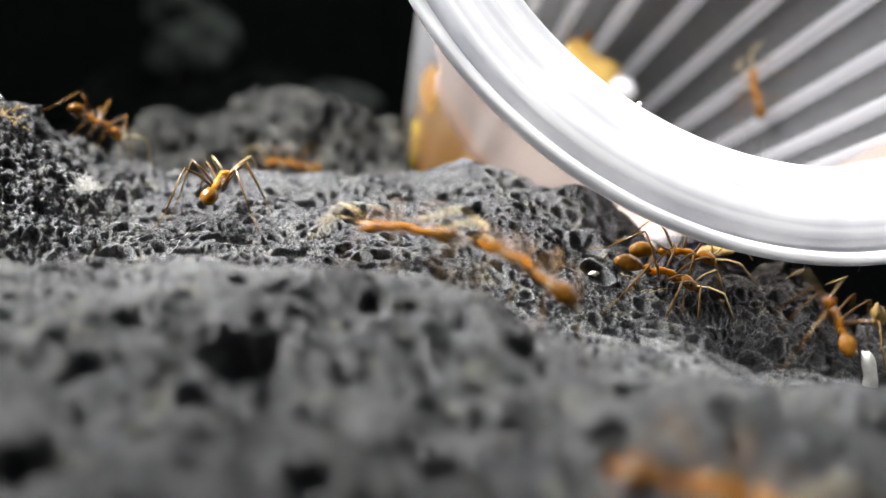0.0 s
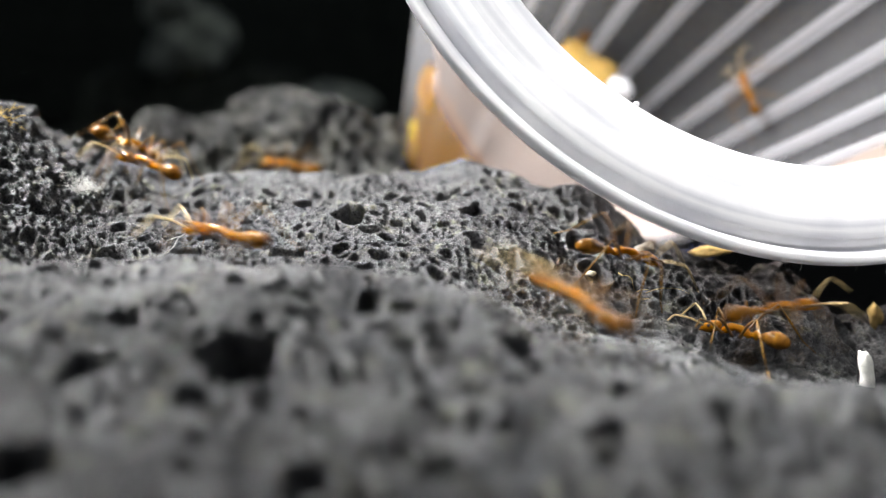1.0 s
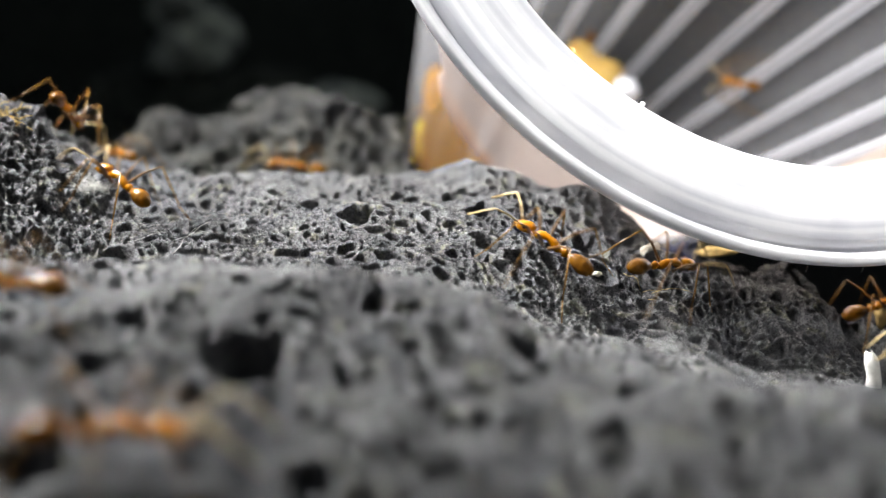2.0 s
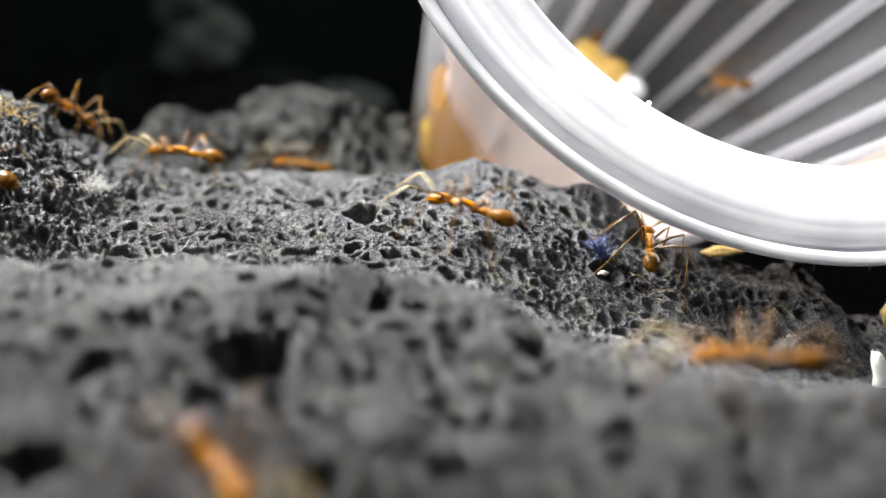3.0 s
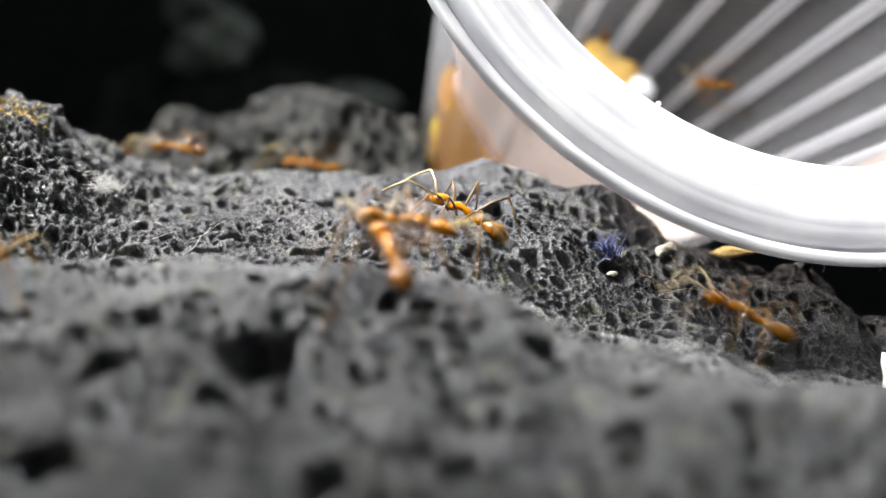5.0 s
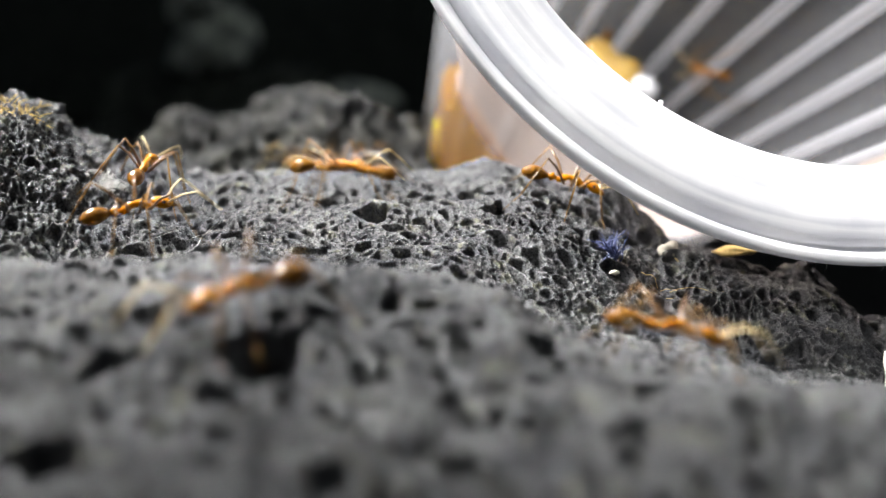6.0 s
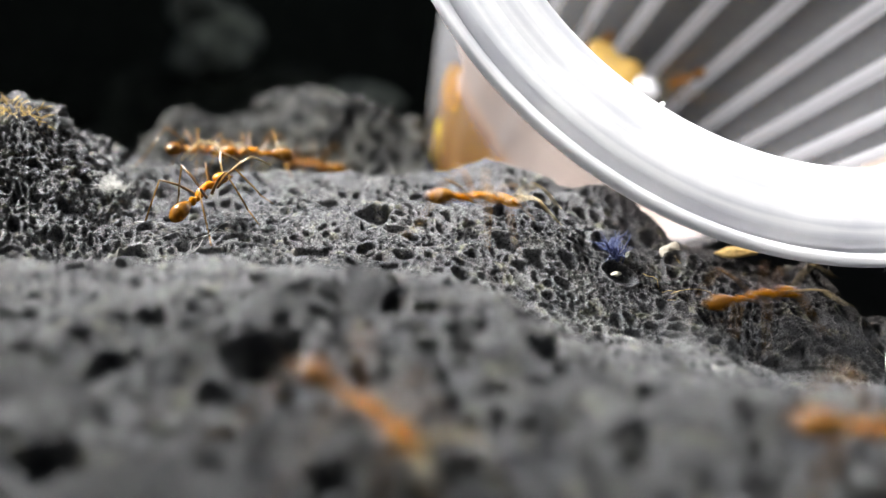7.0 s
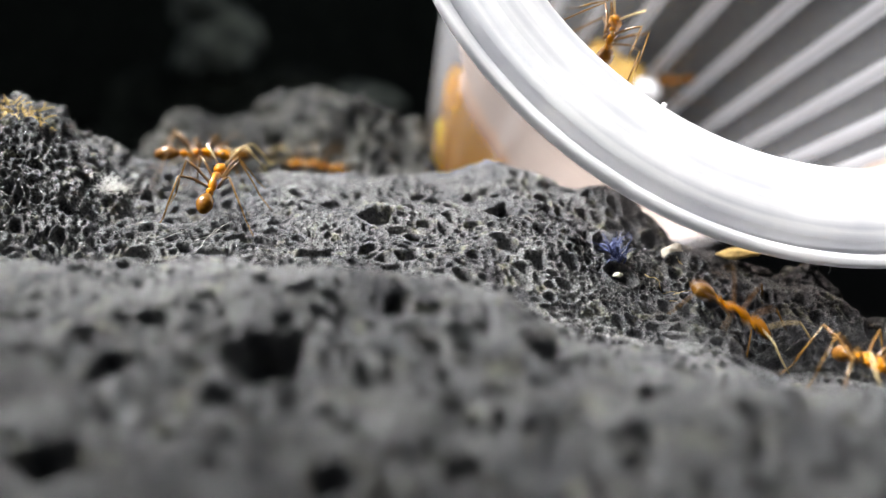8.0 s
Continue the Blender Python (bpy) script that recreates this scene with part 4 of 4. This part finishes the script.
    [(0.00, 22.04, 36.40, 160, 0), (0.40, 18.56, 37.00, 160, 0), (0.60, 16.19, 36.99, 160, 0), (0.70, 14.03, 36.98, 158, 0), (0.80, 9.79, 31.22, 155, 0), (0.90, 8.31, 38.08, 140, 0), (1.00, 4.84, 38.11, 136, 0), (1.10, 2.20, 35.40, 140, 0), (1.20, -0.69, 35.35, 160, 0), (1.30, -3.40, 35.35, 165, 0), (1.40, -6.11, 35.10, 175, 0), (1.50, -8.67, 34.10, 182, 0), (1.60, -9.36, 33.90, 182, 0), (1.70, -10.19, 33.90, 180, 0), (2.00, -12.86, 33.80, 180, 0), (2.30, -16.24, 33.60, 180, 0), (8.00, -22.02, 33.50, 180, 0)],
    [(0.00, 28.42, 37.20, 170, 0), (1.70, 23.96, 43.75, 170, 0), (2.30, 18.01, 43.15, 170, 0), (2.80, 9.19, 30.65, 168, 0), (2.90, 8.52, 30.29, 170, 0), (3.00, 8.93, 29.97, 185, 0), (3.10, 8.43, 27.51, 250, 0), (3.20, 7.34, 24.55, 262, 0), (3.30, 6.48, 24.65, 215, 0), (3.40, 5.57, 25.50, 178, 0), (3.50, 4.61, 26.15, 172, 0), (3.60, 2.48, 26.30, 168, 0), (3.80, 1.03, 26.30, 180, 0), (4.00, 0.59, 26.60, 190, 0), (4.20, -1.02, 27.60, 187, 0), (4.40, -2.24, 29.55, 165, 0), (4.50, -2.87, 30.45, 155, 0), (4.60, -2.54, 31.75, 105, 0), (4.70, -1.49, 32.90, 75, 0), (5.20, -2.13, 35.45, 140, 0), (5.50, -3.64, 35.25, 178, 0), (5.80, -5.15, 35.20, 215, 0), (5.90, -5.69, 34.50, 215, 0), (6.00, -5.70, 33.05, 215, 0), (6.10, -6.13, 32.20, 212, 0), (6.20, -5.72, 31.90, 230, 0), (6.30, -5.48, 31.80, 250, 0), (6.40, -5.01, 31.25, 262, 0), (6.50, -5.06, 29.95, 258, 0), (6.60, -5.04, 28.85, 255, 0), (6.80, -4.14, 26.65, 292, 0), (7.00, -2.31, 26.25, 322, -18), (7.10, -0.56, 24.95, 322, -18), (7.20, 0.31, 23.05, 322, -18), (7.30, 1.32, 21.10, 322, -18), (7.40, 2.07, 19.15, 322, -18), (8.00, 2.86, 17.10, 322, 0)],
    [(0.00, 5.83, 22.50, 330, 0), (0.10, 6.40, 21.45, 330, 0), (0.20, 6.83, 19.88, 330, 0), (0.40, 6.96, 16.95, 330, 0), (8.00, 7.48, 16.95, 330, 0)],
    [(0.00, -15.39, 20.45, 20, 0), (1.00, -12.60, 20.85, 20, 0), (1.20, -10.44, 21.25, 20, 0), (1.40, -8.34, 23.06, 25, 0), (1.50, -8.54, 25.05, 30, 0), (1.60, -8.46, 25.80, 25, 0), (1.70, -8.37, 25.85, 0, 0), (2.30, -5.18, 23.35, -5, 0), (2.80, -3.14, 23.05, 0, 0), (2.90, -3.80, 23.38, -45, 0), (3.00, -4.60, 23.21, -62, 0), (3.20, -4.45, 21.75, -60, 0), (3.40, -3.76, 18.15, -70, 0), (3.50, -3.68, 18.15, -110, 0), (3.60, -3.60, 18.14, -150, 0), (3.70, -4.16, 19.61, -190, 0), (3.80, -4.86, 21.62, -200, 0), (3.90, -6.42, 22.23, -185, 0), (4.00, -8.15, 22.51, -180, 0), (4.15, -10.28, 22.80, -180, 0), (4.40, -14.42, 23.15, -180, 0), (8.00, -16.81, 23.15, -180, 0)],
    [(0.00, 1.38, 16.95, 125, 0), (3.95, 1.62, 16.95, 135, 0), (4.10, -1.29, 19.61, 145, 10), (4.20, -3.72, 22.25, 146, 14), (4.30, -5.81, 24.55, 147, 14), (4.40, -7.82, 26.00, 147, 14), (4.50, -9.50, 27.25, 147, 14), (4.60, -11.02, 28.70, 140, 10), (4.70, -12.13, 29.85, 130, 0), (5.20, -17.18, 43.95, 60, 0), (5.80, -14.83, 47.70, 32, 0), (5.90, -13.81, 48.25, 33, 0), (6.00, -13.45, 48.50, 33, 0), (6.10, -12.78, 49.65, 38, 0), (6.20, -11.54, 50.80, 35, 0), (6.30, -10.87, 51.05, 50, 10), (6.40, -10.85, 50.95, 56, 14), (6.50, -11.03, 50.90, 66, 16), (6.60, -11.34, 50.90, 70, 16), (6.70, -11.29, 51.10, 72, 16), (6.80, -11.13, 51.25, 66, 16), (7.00, -10.71, 51.30, 58, 14), (7.20, -10.61, 52.00, 60, 14), (7.40, -10.39, 52.35, 70, 14), (7.50, -10.41, 53.25, 78, 14), (7.60, -10.82, 53.45, 88, 14), (8.00, -10.76, 52.90, 85, 14)],
    [(0.00, 31.57, 41.55, 170, 0), (3.80, 25.86, 44.30, 170, 0), (4.40, 19.48, 43.65, 168, 0), (4.50, 16.89, 43.44, 165, 0), (4.60, 15.68, 43.80, 160, 0), (4.70, 15.20, 44.15, 160, 0), (5.20, 10.10, 49.55, 150, 0), (5.50, 7.04, 51.80, 120, 0), (5.65, 6.43, 53.25, 70, 0), (5.80, 5.83, 54.70, 20, 0), (5.90, 6.14, 54.90, 0, 0), (6.00, 5.58, 54.85, -5, 0), (6.10, 5.73, 54.50, -10, 0), (6.20, 6.22, 53.55, -20, 0), (6.30, 6.72, 52.40, -20, 0), (6.40, 7.29, 50.95, -15, 0), (6.50, 8.91, 50.95, -12, 0), (6.60, 10.12, 50.95, -10, 0), (6.70, 10.95, 50.65, -14, 0), (6.80, 11.80, 50.05, -15, 0), (6.90, 12.86, 49.70, -12, 0), (7.00, 13.92, 49.20, -5, 0), (7.10, 15.50, 48.50, -2, 0), (7.20, 16.38, 48.30, 15, 0), (7.30, 16.43, 47.75, 14, 0), (7.40, 17.22, 47.15, 2, 0), (7.50, 17.28, 46.25, -2, 0), (7.60, 17.19, 44.85, -8, 0), (7.70, 16.93, 43.42, -20, 0), (7.80, 16.70, 43.07, -60, 0), (8.00, 16.04, 42.60, -85, 0)],
    [(0.00, -8.81, 77.15, 175, 0), (8.00, -8.81, 77.15, 175, 0)],
]
# ants in the cup: seconds, depth in millimetres, angle round the axis, heading along the wall
CUP_TRACKS = [
    [(0.00, 22.75, 191.4, 170), (1.00, 23.25, 190.2, 160), (1.50, 24.25, 184.5, 135), (1.70, 24.50, 183.3, 125), (2.80, 26.00, 179.9, 120), (3.50, 27.00, 177.6, 120), (4.50, 28.25, 174.2, 120), (4.70, 28.75, 173.0, 120), (5.80, 29.50, 166.2, 130), (6.50, 30.00, 162.7, 125), (7.00, 32.25, 159.3, 105), (8.00, 33.50, 154.7, 120)],
    [(0.00, 36.00, 120.3, 80), (8.00, 36.25, 119.2, 80)],
    [(0.00, 14.00, 325.4, 270), (6.80, 14.00, 330.0, 265), (7.40, 8.00, 323.1, 270), (8.00, 1.60, 319.7, 280)],
]


def ground_pose(x, y, turn, rear=0.0):
    """An ant's pose on the rock: x, y in millimetres, turn in degrees from +x."""
    a = math.radians(turn)
    d = 1.6
    h = lambda u, v: float(support(np.array(u), np.array(v)))
    fx, fy = math.cos(a), math.sin(a)
    up = (h(x + fx * d, y + fy * d) - h(x - fx * d, y - fy * d)) / (2 * d)
    lean = (h(x - fy * d, y + fx * d) - h(x + fy * d, y - fx * d)) / (2 * d)
    up, lean = max(-0.6, min(0.6, up)), max(-0.5, min(0.5, lean))
    z = h(x, y)
    return pose(x * MM, y * MM, z * MM, math.degrees(math.atan(lean)), -math.degrees(math.atan(up)) - rear, turn)


def wall_pose(s, a, turn):
    """An ant's pose on the cup's inner wall: depth from the mouth in millimetres, angle round the axis, turn along the wall, both in degrees."""
    a, turn = math.radians(a), math.radians(turn)
    k = (WALL_R - BASE_R) / CUP_L
    r = WALL_R - k * s - 0.62
    out = Vector((math.cos(a), math.sin(a), k)).normalized()
    round_, deep = Vector((-math.sin(a), math.cos(a), 0)), Vector((-k * math.cos(a), -k * math.sin(a), 1)).normalized()
    fwd = round_ * math.cos(turn) + deep * math.sin(turn)
    up = -out
    left = up.cross(fwd).normalized()
    m = Matrix((fwd, left, up)).transposed().to_4x4()
    m.translation = Vector((r * math.cos(a), r * math.sin(a), s)) * MM
    return CUP_M @ m


def glide(rows, t):
    ts = [r[0] for r in rows]
    return [float(np.interp(t, ts, [r[i] for r in rows])) for i in (1, 2, 3)]


def gait(ant, rows, phase):
    """Legs swing in two tripods, faster where the ant is faster."""
    legs = [o for o in ant.children if o.name.startswith("leg")]
    times = [i / 10 for i in range(81)]
    path = [glide(rows, t) for t in times]
    speed = [math.hypot(path[min(i + 1, 80)][0] - path[max(i - 1, 0)][0], path[min(i + 1, 80)][1] - path[max(i - 1, 0)][1]) / 0.2 for i in range(81)]
    for n, leg in enumerate(legs):
        home = leg.location.copy()
        tripod = 0 if n in (0, 3, 4) else math.pi
        out = 1 if n % 2 == 0 else -1
        r = []
        for t, v in zip(times, speed):
            w = min(v / 12, 1)
            swing = 17 * w * math.sin(2 * math.pi * 3.7 * t + phase + tripod)
            raise_ = 6 * w * max(0, math.cos(2 * math.pi * 3.7 * t + phase + tripod))
            r.append((t, pose(*home, out * raise_, 0, swing * out)))
        walk(leg, r)


def motions():
    ants = [FIRST_ANT] + [copy_thing(FIRST_ANT, Matrix()) for _ in range(len(TRACKS) + len(CUP_TRACKS) - 1)]
    for i, rows in enumerate(CUP_TRACKS):
        ant = ants[len(TRACKS) + i]
        tagged(ant, "amber long-legged ant walking on the cup's inner wall", "ant", "ants in the cup")
        walk(ant, [(t, wall_pose(s, a, turn)) for t, s, a, turn in rows])
        gait(ant, [(t, s, 0.25 * a, turn) for t, s, a, turn in rows], i * 2.3)
    for i, (ant, rows) in enumerate(zip(ants, TRACKS)):
        walk(ant, [(t, ground_pose(x, y, turn, rear)) for t, x, y, turn, rear in rows])
        gait(ant, rows, i * 1.7)
    home = BLUE_WAD.matrix_basis.copy()
    tucked = Matrix.Translation(Vector((6.4, 4.8, -1.2)) * MM) @ home      # still under the rim, before it is dragged out
    walk(BLUE_WAD, [(0.0, tucked), (1.7, tucked), (2.6, home), (8.0, home)])


motions()
